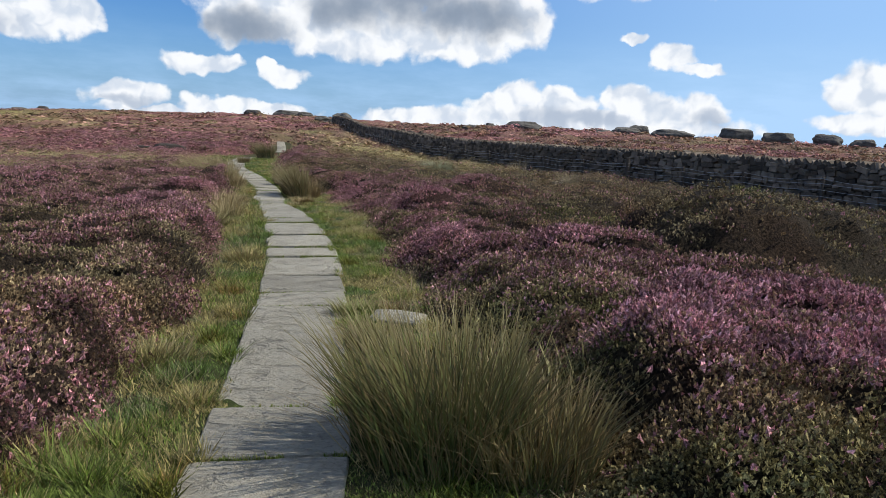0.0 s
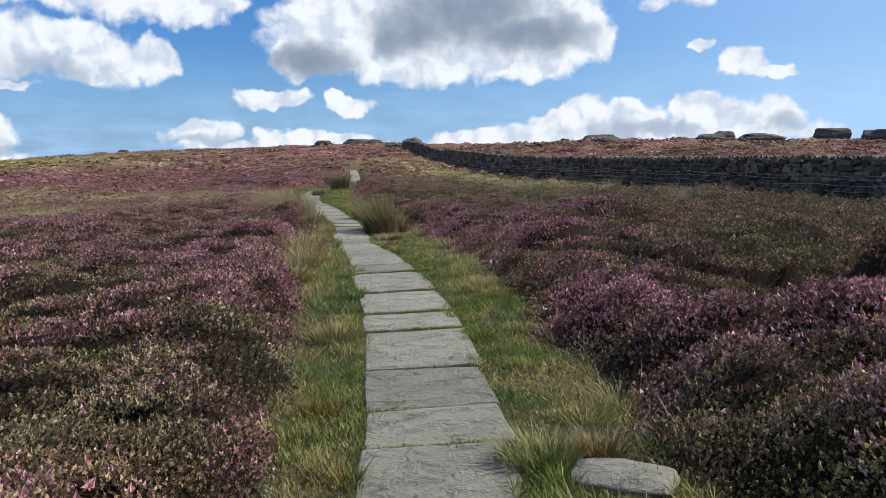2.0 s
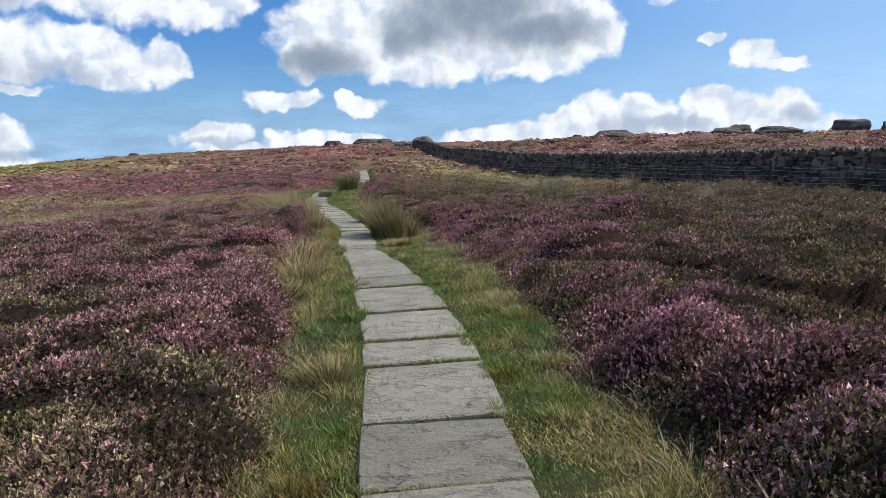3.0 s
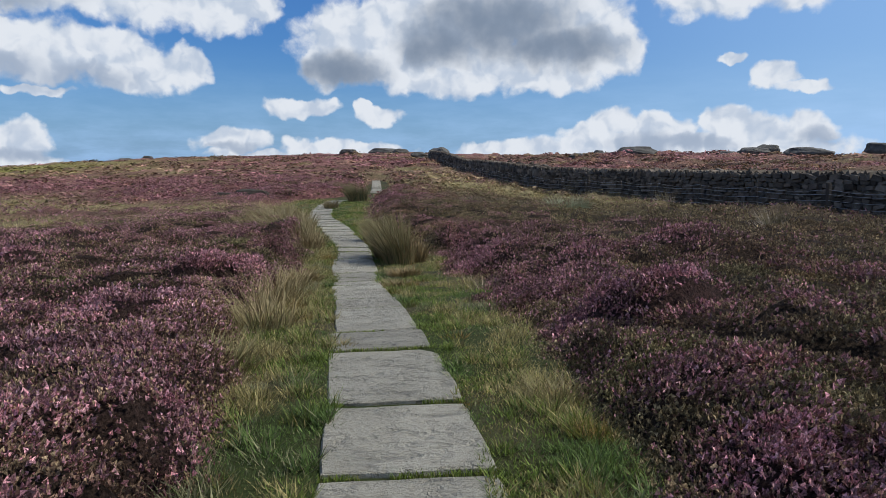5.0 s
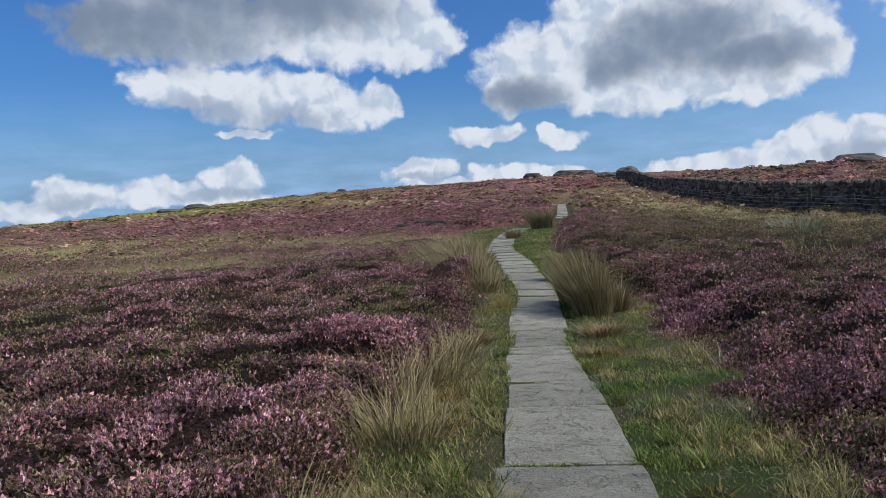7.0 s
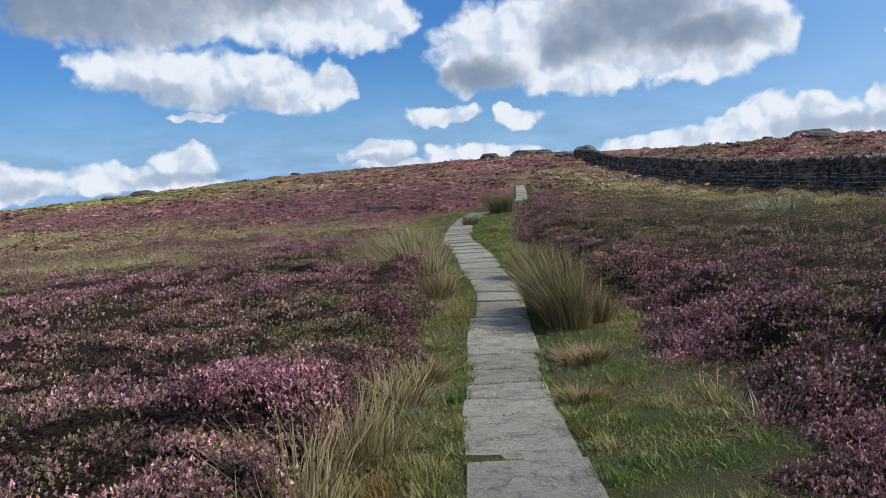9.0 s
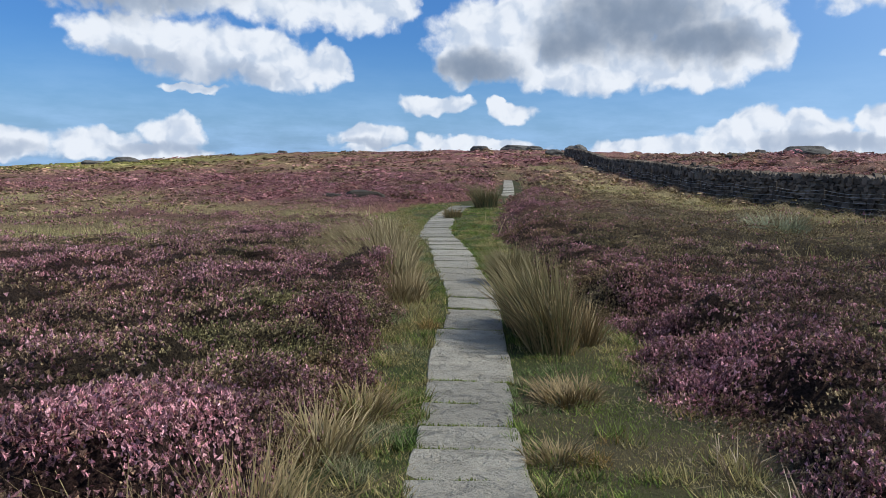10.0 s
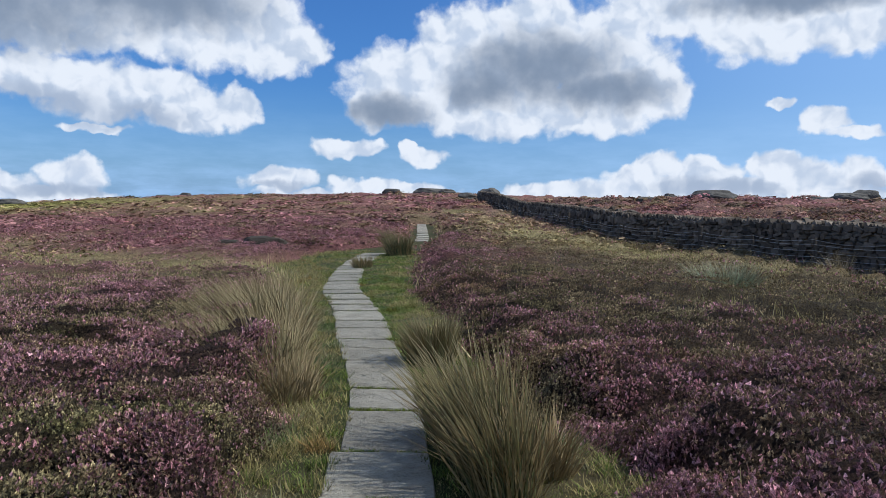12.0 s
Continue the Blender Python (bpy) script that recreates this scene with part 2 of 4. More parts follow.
def post_look(g, place):
    n = g.noise(g.vec("MULTIPLY", place, (60, 60, 5)), 1.0, 5, 0.6)
    return g.mix(n, (0.035, 0.028, 0.022), (0.10, 0.083, 0.068)), n


def wire_look(g, place):
    n = g.noise(place, 12.0, 3)
    return g.mix(n, (0.28, 0.275, 0.27), (0.42, 0.41, 0.4)), n


HEATHER = material("heather_sprigs", sprig_look, 0.85, spec=0.15, thin=0.2)
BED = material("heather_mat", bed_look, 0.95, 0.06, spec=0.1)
GRASS = material("grass_blades", plant_look, 0.65, spec=0.3, thin=0.4)
RUSH = material("rush_stems", plant_look, 0.6, spec=0.35, thin=0.2)
GROUND = material("turf_and_peat", ground_look, 0.95, 0.02, spec=0.1)
FLAG = material("worn_gritstone_flag", flag_look, 0.85, 0.032, spec=0.3)
WALLSTONE = material("weathered_wall_stone", grit_look((0.045, 0.036, 0.029), (0.13, 0.103, 0.078)), 0.95, 0.02, spec=0.2)
BOULDER = material("weathered_gritstone", grit_look((0.035, 0.032, 0.028), (0.095, 0.087, 0.077)), 0.95, 0.06, spec=0.2)
POST = material("weathered_timber", post_look, 0.9, 0.004, spec=0.2)
# darker, browner grit than BOULDER, for the half-buried outcrops
OUTCROP = material("dark_brown_gritstone", grit_look((0.018, 0.015, 0.012), (0.05, 0.042, 0.034)), 0.95, 0.06, spec=0.15)
WIRE = material("galvanised_wire", wire_look, 0.55, spec=0.5)


# ---- lie of the land ----
rng = np.random.default_rng(7)
TABLE = rng.random((256, 256))


def value_noise(x, y, size, seed=0):
    """Smooth noise from 0 to 1 with lumps of that size in metres."""
    x, y = np.asarray(x, float) / size + seed * 17.31, np.asarray(y, float) / size + seed * 9.77
    i, j = np.floor(x).astype(int), np.floor(y).astype(int)
    u, v = x - i, y - j
    u, v = u * u * (3 - 2 * u), v * v * (3 - 2 * v)
    a, b = TABLE[i % 256, j % 256], TABLE[(i + 1) % 256, j % 256]
    c, d = TABLE[i % 256, (j + 1) % 256], TABLE[(i + 1) % 256, (j + 1) % 256]
    return (a * (1 - u) + b * u) * (1 - v) + (c * (1 - u) + d * u) * v


def fractal(x, y, size, seed=0, octaves=3):
    total, weight = 0, 0
    for k in range(octaves):
        total = total + value_noise(x, y, size / 2 ** k, seed + k) * 0.55 ** k
        weight += 0.55 ** k
    return total / weight


def cushions(x, y, size, seed=0):
    """Distance to the nearest of many scattered centres (0 at a centre, about 1 between them), the way from it, and its own number."""
    x, y = np.asarray(x, float) / size + seed * 3.7, np.asarray(y, float) / size + seed * 5.3
    i, j = np.floor(x).astype(int), np.floor(y).astype(int)
    best, bx, by, own = np.full(x.shape, 9.0), np.zeros(x.shape), np.zeros(x.shape), np.zeros(x.shape)
    for a in (-1, 0, 1):
        for b in (-1, 0, 1):
            ci, cj = (i + a) % 256, (j + b) % 256
            dx, dy = x - (i + a + TABLE[ci, cj]), y - (j + b + TABLE[(ci + 77) % 256, (cj + 31) % 256])
            d = np.hypot(dx, dy)
            near = d < best
            best, bx, by = np.where(near, d, best), np.where(near, dx, bx), np.where(near, dy, by)
            own = np.where(near, TABLE[(ci + 141) % 256, (cj + 59) % 256], own)
    return best, bx, by, own


def step(v, low, high):
    t = np.clip((np.asarray(v, float) - low) / (high - low), 0, 1)
    return t * t * (3 - 2 * t)


# Heights of the moor: along the flagged path, along the wall, and on the skyline.
PATH_LAND = [(-0.3, -2, -0.05), (-0.9, 3.5, -0.07), (-1.5, 8.3, -0.09), (-2.5, 12.8, -0.13), (-3.4, 16, -0.19), (-4.4, 19.5, -0.24), (-6.3, 25.5, -0.25), (-8.2, 30.5, -0.25), (-10.2, 38, -0.22), (-10.9, 43, -0.18), (-13, 58, 0.1)]
WALL_LAND = [(14, 14, -0.2), (11.7, 20.9, -0.2), (8.6, 29, -0.22), (4.5, 37, -0.22), (2.2, 43.5, -0.2), (-1.5, 51.6, -0.1), (-4.4, 63, 0.25), (-8.6, 81, 0.65), (-17, 118, 2.3)]
FAR_LAND = [(11, 96, 2.65), (22, 97, 2.55), (36, 94, 2.4), (48, 90, 2.3), (24, 62, 0.9), (30, 30, 0.1), (30, 0, -0.1), (0, -20, 0), (-25, 0, -0.9), (-19, 34, -0.85), (-12, 26, -0.5), (-8.5, 21.5, -0.34), (-6, 13, -0.26), (-20, 14, -0.8), (-40, 50, -1.2), (-50, 80, -0.7), (-24, 78, 0.35), (-25, 141, 3.3), (-37, 150, 3.0), (-64, 162, 2.7), (-84, 113, 0.1), (-95, 152, 1.2), (-118, 132, -1.1), (-135, 117, -2.6)]
RIM_LAND = [(-240, 60, -9), (-200, 260, -10), (0, 300, -5), (120, 220, -4), (220, 60, -6), (200, -150, -8), (0, -220, -8), (-200, -150, -12)]
KNOWN = np.array(PATH_LAND + WALL_LAND + FAR_LAND + RIM_LAND)


def fit_land():
    d = np.hypot(KNOWN[:, None, 0] - KNOWN[None, :, 0], KNOWN[:, None, 1] - KNOWN[None, :, 1])
    n = len(KNOWN)
    a = np.zeros((n + 1, n + 1))
    a[:n, :n] = -np.sqrt(d * d + 16.0) - np.eye(n) * 0.4
    a[:n, n] = a[n, :n] = 1
    return np.linalg.solve(a, np.append(KNOWN[:, 2], 0))


LAND = fit_land()


def land(x, y):
    x, y = np.asarray(x, float), np.asarray(y, float)
    z = np.full(x.shape, LAND[-1])
    for (px, py, _), w in zip(KNOWN, LAND):
        z = z - w * np.sqrt((x - px) ** 2 + (y - py) ** 2 + 16.0)
    far = step(np.hypot(x, y), 250, 600)
    return z * (1 - far) + far * (-12 - 0.018 * np.hypot(x, y))


def ground_z(x, y):
    return float(land(np.array([x]), np.array([y]))[0])


# The flagged path: where its joints lie along y, its middle line and its half width.
JOINTS = [-2.4, -1.3, -0.35, 0.9, 1.8, 2.75, 3.53, 4.2, 5.95, 6.9, 7.52, 8.42, 9.66, 10.36, 11.45, 12.85, 13.56, 14.82, 15.6, 16.5, 17.0, 17.47, 18.0, 18.65, 19.75, 20.67, 21.8, 22.55, 23.8]
while JOINTS[-1] < 42.5:
    JOINTS.append(JOINTS[-1] + (0.62, 0.85, 0.7, 1.05, 0.75)[len(JOINTS) % 5])
LINE_Y = [-4, 3.53, 5.93, 7.45, 9.62, 11.42, 12.83, 14.87, 17.0, 18.65, 20.67, 22.55, 24.4, 26.4, 28.4, 30.5, 33, 36, 39, 41.5, 44, 48, 52, 62, 72]
LINE_X = [-0.45, -0.76, -1.14, -1.34, -1.74, -2.16, -2.52, -3.09, -3.75, -4.17, -4.67, -5.14, -5.83, -6.5, -7.25, -8.15, -8.85, -9.65, -10.25, -10.65, -10.75, -10.6, -10.9, -13.05, -15.2]
HALF_Y = [-4, 4.2, 6.5, 9.6, 12.8, 13.6, 15, 17, 18.1, 18.8, 20, 20.8, 23, 26, 48]
HALF_W = [0.36, 0.35, 0.39, 0.44, 0.43, 0.38, 0.36, 0.335, 0.32, 0.36, 0.38, 0.32, 0.34, 0.40, 0.38]
LEFT_Y, LEFT_W = [-4, 3, 5, 9, 12, 14.5, 17, 20, 24, 28, 33, 37, 42, 47], [0.6, 0.5, 0.42, 0.45, 0.6, 0.8, 0.4, 0.42, 0.75, 0.7, 0.9, 2.4, 1.6, 0.35]
RIGHT_Y, RIGHT_W = [-4, 3, 7, 9, 12, 14, 17, 20, 23, 27, 32, 40, 47], [0.5, 0.6, 0.48, 0.42, 0.5, 0.7, 0.95, 1.1, 0.6, 0.6, 0.8, 1.4, 0.4]


def beside(x, y):
    """Metres beyond the flags' edge (under 0 on them), and the verge's width there."""
    y2 = np.asarray(y, float)
    off = np.asarray(x, float) - np.interp(y2, LINE_Y, LINE_X)
    cut = np.interp(y2, LINE_Y[1:], np.diff(LINE_X) / np.diff(LINE_Y))
    off = off / np.sqrt(1 + cut * cut)
    verge = np.where(off < 0, np.interp(y2, LEFT_Y, LEFT_W), np.interp(y2, RIGHT_Y, RIGHT_W))
    verge = verge * (0.55 + 0.6 * value_noise(x, y, 0.9, 4) + 0.45 * value_noise(x, y, 0.33, 6))
    return np.abs(off) - np.interp(y2, HALF_Y, HALF_W) + 50 * (y2 > 72), verge, off


WALL_LINE = [(15.5, 10.5), (12.4, 20.0), (9.2, 28.6), (5.6, 36.6), (2.9, 43.4), (-0.9, 51.6), (-4.1, 63), (-8.4, 81), (-17.0, 118)]


def near_wall(x, y):
    return np.asarray(x, float) - np.interp(y, [p[1] for p in WALL_LINE], [p[0] for p in WALL_LINE])


# Single bushes that stand out: x, y, radius, height and how much more they flower.
BUSHES = [(2.1, 4.5, 1.2, 0.26, 0.95), (1.0, 4.8, 0.5, 0.1, 0.6), (3.7, 9.7, 1.5, 0.62, -0.5), (5.6, 11, 1.2, 0.3, -0.2), (0.4, 7.9, 0.65, 0.2, 0.4), (0.95, 6.0, 0.5, 0.15, 0.3), (-0.1, 9.4, 0.85, 0.12, 0.75), (0.95, 7.7, 0.6, 0.1, 0.4)]
BUSHES += [(-0.5, 13.2, 0.75, 0.16, 0.5), (-0.2, 11.2, 0.45, 0.07, 0.6), (-0.4, 10.2, 0.35, 0.05, 0.6), (-1.7, 19.0, 0.85, 0.16, 0.4), (-2.3, 18.8, 0.3, 0.1, 0.6), (-2.75, 20.4, 0.35, 0.12, 0.5), (-3.5, 22.5, 0.85, 0.25, -0.1)]
BUSHES += [(-5.6, 19.2, 0.65, 0.15, 0.3), (-4.5, 16.0, 0.4, 0.14, 0.25), (-2.65, 7.9, 0.45, 0.15, -0.15), (-4.3, 11.2, 0.6, 0.12, 0.3), (2.2, 13.0, 0.9, 0.25, 0.1), (0.8, 17.0, 0.9, 0.25, 0.1)]
HOLLOWS = [(2.9, 7.7, 0.7), (-2.05, 17.45, 0.36), (-4.9, 13.95, 0.35), (2.8, 16.5, 0.6), (0.3, 14.9, 0.4), (-3.1, 9.9, 0.3)]


def bush_rise(x, y):
    x, y = np.asarray(x, float), np.asarray(y, float)
    h, b, low = np.zeros(x.shape), np.zeros(x.shape), np.zeros(x.shape)
    wx, wy = x + 0.4 * (value_noise(x, y, 0.6, 12) - 0.5), y + 0.4 * (value_noise(x, y, 0.6, 13) - 0.5)
    for px, py, r, tall, more in BUSHES:
        k = np.clip(1 - ((wx - px) ** 2 + (wy - py) ** 2) / r ** 2, 0, 1)
        h, b = np.maximum(h, tall * np.sqrt(k)), b + more * np.minimum(k * 2, 1)
    for px, py, r in HOLLOWS:
        low = np.maximum(low, np.clip(1.3 - np.hypot(wx - px, wy - py) / r, 0, 1))
    return h, b, low


def straw_share(x, y):
    """Where pale moor grass takes the place of heather."""
    x, y = np.asarray(x, float), np.asarray(y, float)
    wander = 4 * (value_noise(x, y, 9, 11) - 0.5)
    band = np.exp(-((y - 35.5 + 0.3 * (x + 11) + wander) / (2.6 - 0.1 * np.clip(x + 11, -30, 0))) ** 2) * step(x, -8, -11.5) * step(fractal(x * 0.45, y, 3.2, 23), 0.32, 0.47) + 0.9 * np.exp(-(((x + 20.5) / 6) ** 2 + ((y - 30.2) / 1.8) ** 2))
    strip = np.exp(-((near_wall(x, y) + 4.5) / 3.2) ** 2) * step(y, 28, 40) * step(y, 85, 60)
    patch = step(fractal(x * 0.6, y, 7, 21), 0.57, 0.69) * step(np.hypot(x + 3, y - 12), 12, 26)
    right = np.exp(-(((x + 0.5) / 3.0) ** 2 + ((y - 30) / 4.5) ** 2)) * 0.55
    green = np.exp(-(((x + 90) / 28) ** 2 + ((y - 110) / 22) ** 2))
    return np.clip(band * 1.3 + strip * 0.75 + patch * np.where(x < -12, 0.8, 0.12) + 0.45 * right + green * 0.85, 0, 1) * (0.5 + 0.5 * step(fractal(x, y, 2.2, 31), 0.3, 0.6))


def lumps(x, y):
    """Heather's height above the ground."""
    x, y = np.asarray(x, float), np.asarray(y, float)
    edge, verge, off = beside(x, y)
    out = step(edge - verge, 0.0, np.where(off > 0, 1.1, 0.45))
    right = step(off, -1, 1)
    wx, wy = x + 0.35 * (value_noise(x, y, 0.5, 2) - 0.5), y + 0.35 * (value_noise(x, y, 0.5, 5) - 0.5)
    d1, _, _, own = cushions(wx, wy, 0.66, 1)
    d2 = cushions(wx, wy, 0.36, 2)[0]
    big, small = fractal(x, y, 3.0, 1), value_noise(x, y, 0.16, 8)
    far = step(np.hypot(x + 3, y - 12), 18, 60)
    dome = np.sqrt(np.clip(1 - (d1 * 1.25) ** 2, 0, 1))
    d4, _, _, own4 = cushions(wx, wy, 1.35, 5)
    h = 0.03 + (0.06 + 0.05 * right) * step(big, 0.25, 0.8) + 0.26 * np.sqrt(np.clip(1 - (d4 * 1.25) ** 2, 0, 1)) * own4 + 0.23 * dome * (0.35 + 0.85 * own) + 0.07 * np.clip(1 - d2 * 1.2, 0, 1) + 0.035 * small
    d3, _, _, own3 = cushions(x, y, 2.6, 3)
    h = h + far * (0.55 * np.sqrt(np.clip(1 - (d3 * 1.1) ** 2, 0, 1)) * own3 + 0.12 * value_noise(x, y, 1.1, 15) - 0.12)
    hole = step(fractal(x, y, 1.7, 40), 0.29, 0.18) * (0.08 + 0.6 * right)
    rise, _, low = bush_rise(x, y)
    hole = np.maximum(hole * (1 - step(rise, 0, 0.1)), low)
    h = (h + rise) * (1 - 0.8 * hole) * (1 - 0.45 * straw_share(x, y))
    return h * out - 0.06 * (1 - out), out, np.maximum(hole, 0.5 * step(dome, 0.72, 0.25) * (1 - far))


STRAW, OLIVE, BROWN, RUSSET, PURPLE, PINK = [np.array(c) for c in ((0.36, 0.30, 0.135), (0.10, 0.098, 0.036), (0.125, 0.092, 0.056), (0.165, 0.078, 0.045), (0.18, 0.08, 0.078), (0.54, 0.265, 0.295))]


def bloom_share(x, y):
    x, y = np.asarray(x, float), np.asarray(y, float)
    off = x - np.interp(y, LINE_Y, LINE_X)
    left = step(off, 0.6, -0.6)
    base = (0.68 - 0.14 * step(y, 8, 14) + 0.34 * step(np.hypot(x, y), 30, 60)) * left + (1 - left) * (0.10 + 0.30 * np.exp(-((off - 2.2) / 1.6) ** 2) + 0.5 * step(y, 45, 70) * step(near_wall(x, y), -1, 3))
    own = cushions(x, y, 0.66, 1)[3]
    return np.clip(bush_rise(x, y)[1] + base * 0.85 + 0.5 * (own - 0.5) + 1.1 * (fractal(x, y, 1.9, 51) - 0.5) + 0.6 * (value_noise(x, y, 9, 55) - 0.5), 0, 1)


def heath_color(x, y):
    """Colours of heather: brown and olive shoots, russet spent bells and pink bloom."""
    x, y = np.asarray(x, float), np.asarray(y, float)
    b, s = bloom_share(x, y)[:, None], straw_share(x, y)[:, None]
    o = step(fractal(x, y, 1.3, 61), 0.42, 0.68)[:, None]
    r = step(fractal(x, y, 1.6, 71), 0.5, 0.72)[:, None]
    o = o * (1 - 0.55 * step(x - np.interp(y, LINE_Y, LINE_X), 0, 2)[:, None] * step(y, 11, 16)[:, None])
    green = BROWN * (1 - o) + OLIVE * o
    green = green * (1 - 0.6 * r) + RUSSET * 0.6 * r
    tan = (0.55 * step(x - np.interp(y, LINE_Y, LINE_X), 2, 5) * step(y, 12, 20) * step(near_wall(x, y), 0, -2))[:, None]
    green = green * (1 - tan) + np.array((0.225, 0.16, 0.105)) * tan
    c = green * (1 - b) + PURPLE * b
    far = step(np.hypot(x + 3, y - 12), 25, 70)[:, None]
    tone = (cushions(x, y, 2.6, 3)[3] * 0.6 + value_noise(x, y, 1.4, 17) * 0.8 + 0.4)[:, None]
    c = c * (1 - far) + c * tone * far
    c = c * (1 - s) + (STRAW * 0.8 + OLIVE * 0.2) * s
    mossy = (np.exp(-(((x + 90) / 32) ** 2 + ((y - 110) / 25) ** 2)) * step(fractal(x, y, 6, 77), 0.25, 0.5))[:, None]
    return c * (1 - mossy) + np.array((0.24, 0.23, 0.06)) * mossy


# ---- building blocks ----
def mesh_of(name, verts, faces, mat, tint=None, smooth=False):
    """An object from arrays of points and of equal-sided faces."""
    verts, faces = np.asarray(verts, np.float32), np.asarray(faces, np.int32)
    me = bpy.data.meshes.new(name)
    me.vertices.add(len(verts))
    me.vertices.foreach_set("co", verts.ravel())
    me.loops.add(faces.size)
    me.loops.foreach_set("vertex_index", faces.ravel())
    me.polygons.add(len(faces))
    me.polygons.foreach_set("loop_start", np.arange(0, faces.size, faces.shape[1], dtype=np.int32))
    me.polygons.foreach_set("use_smooth", np.full(len(faces), smooth))
    if tint is not None:
        c = np.ones((len(verts), 4), np.float32)
        c[:, :3] = tint
        me.attributes.new("tint", "FLOAT_COLOR", "POINT").data.foreach_set("color", c.ravel())
    me.update(calc_edges=True)
    me.validate()
    me.materials.append(mat)
    return new(name, me)


def part(name, bm, mat, parent, label=""):
    me = bpy.data.meshes.new(name)
    bm.normal_update()
    bm.to_mesh(me)
    bm.free()
    me.materials.append(mat)
    ob = new(name, me)
    ob.parent = parent
    if label:
        tagged(ob, label)
    return ob


def spread(fine, low, high, pitch, grow, top):
    """Grid lines: even between low and high, then ever wider out to the limit."""
    mid = np.arange(low, high + pitch / 2, pitch)
    d = pitch
    right, left = [mid[-1]], [mid[0]]
    while right[-1] < fine:
        d = min(d * grow, top if right[-1] < 210 else 1e9)
        right.append(right[-1] + d)
    d = pitch
    while left[-1] > -fine:
        d = min(d * grow, top if left[-1] > -160 else 1e9)
        left.append(left[-1] - d)
    return np.array(left[:0:-1] + list(mid) + right[1:])


def sheet(xs, ys):
    x, y = np.meshgrid(xs, ys)
    n, m = len(xs), len(ys)
    a = (np.arange(m - 1)[:, None] * n + np.arange(n - 1)[None, :]).ravel()
    return x.ravel(), y.ravel(), np.stack([a, a + 1, a + n + 1, a + n], 1)


# ---- ground ----
def build_ground():
    x, y, f = sheet(spread(1900, -8, 4, 0.4, 1.12, 10), spread(1900, -2, 44, 0.4, 1.12, 10))
    edge, verge, _ = beside(x, y)
    z = land(x, y) - 0.012 * step(edge, -0.04, -0.2) + 0.05 * (value_noise(x, y, 0.5, 3) - 0.4) * step(edge, 0.0, 0.3)
    grass = step(edge - verge, 0.5, 0.0)[:, None]
    dry = step(fractal(x, y, 1.1, 81), 0.4, 0.7)[:, None]
    # turf tint kept dark, so gaps between the blades look shaded
    green = np.array((0.036, 0.046, 0.014)) * (1 - dry) + np.array((0.07, 0.058, 0.03)) * dry
    peat = np.array((0.035, 0.026, 0.019))
    ob = mesh_of("ground", np.stack([x, y, z], 1), f, GROUND, green * grass + peat * (1 - grass), True)
    tagged(ob, "dark peat and short green turf of open moorland", "ground", kind="structure")


def build_heather_bed():
    x, y, f = sheet(spread(230, -8, 4, 0.17, 1.08, 2.2), spread(230, 1, 25, 0.17, 1.06, 1.7))
    h, out, hole = lumps(x, y)
    z = land(x, y) + h - 0.035
    c = heath_color(x, y)
    # bed tint darkened under the sprigs, standing in for shade in their gaps
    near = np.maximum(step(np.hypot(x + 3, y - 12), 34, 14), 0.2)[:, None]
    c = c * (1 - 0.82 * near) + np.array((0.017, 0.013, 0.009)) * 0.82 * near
    # shade of hollows and creases between cushions is put into the tint too
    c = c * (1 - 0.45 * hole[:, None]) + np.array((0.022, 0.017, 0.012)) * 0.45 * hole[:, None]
    keep = (out[f].max(1) > 0) & (np.abs(near_wall(x, y)[f]).min(1) > 0.2)
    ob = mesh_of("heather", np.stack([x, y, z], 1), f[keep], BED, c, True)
    tagged(ob, "low springy cushions of brown and purple heather over peat", "heather", kind="stuff")


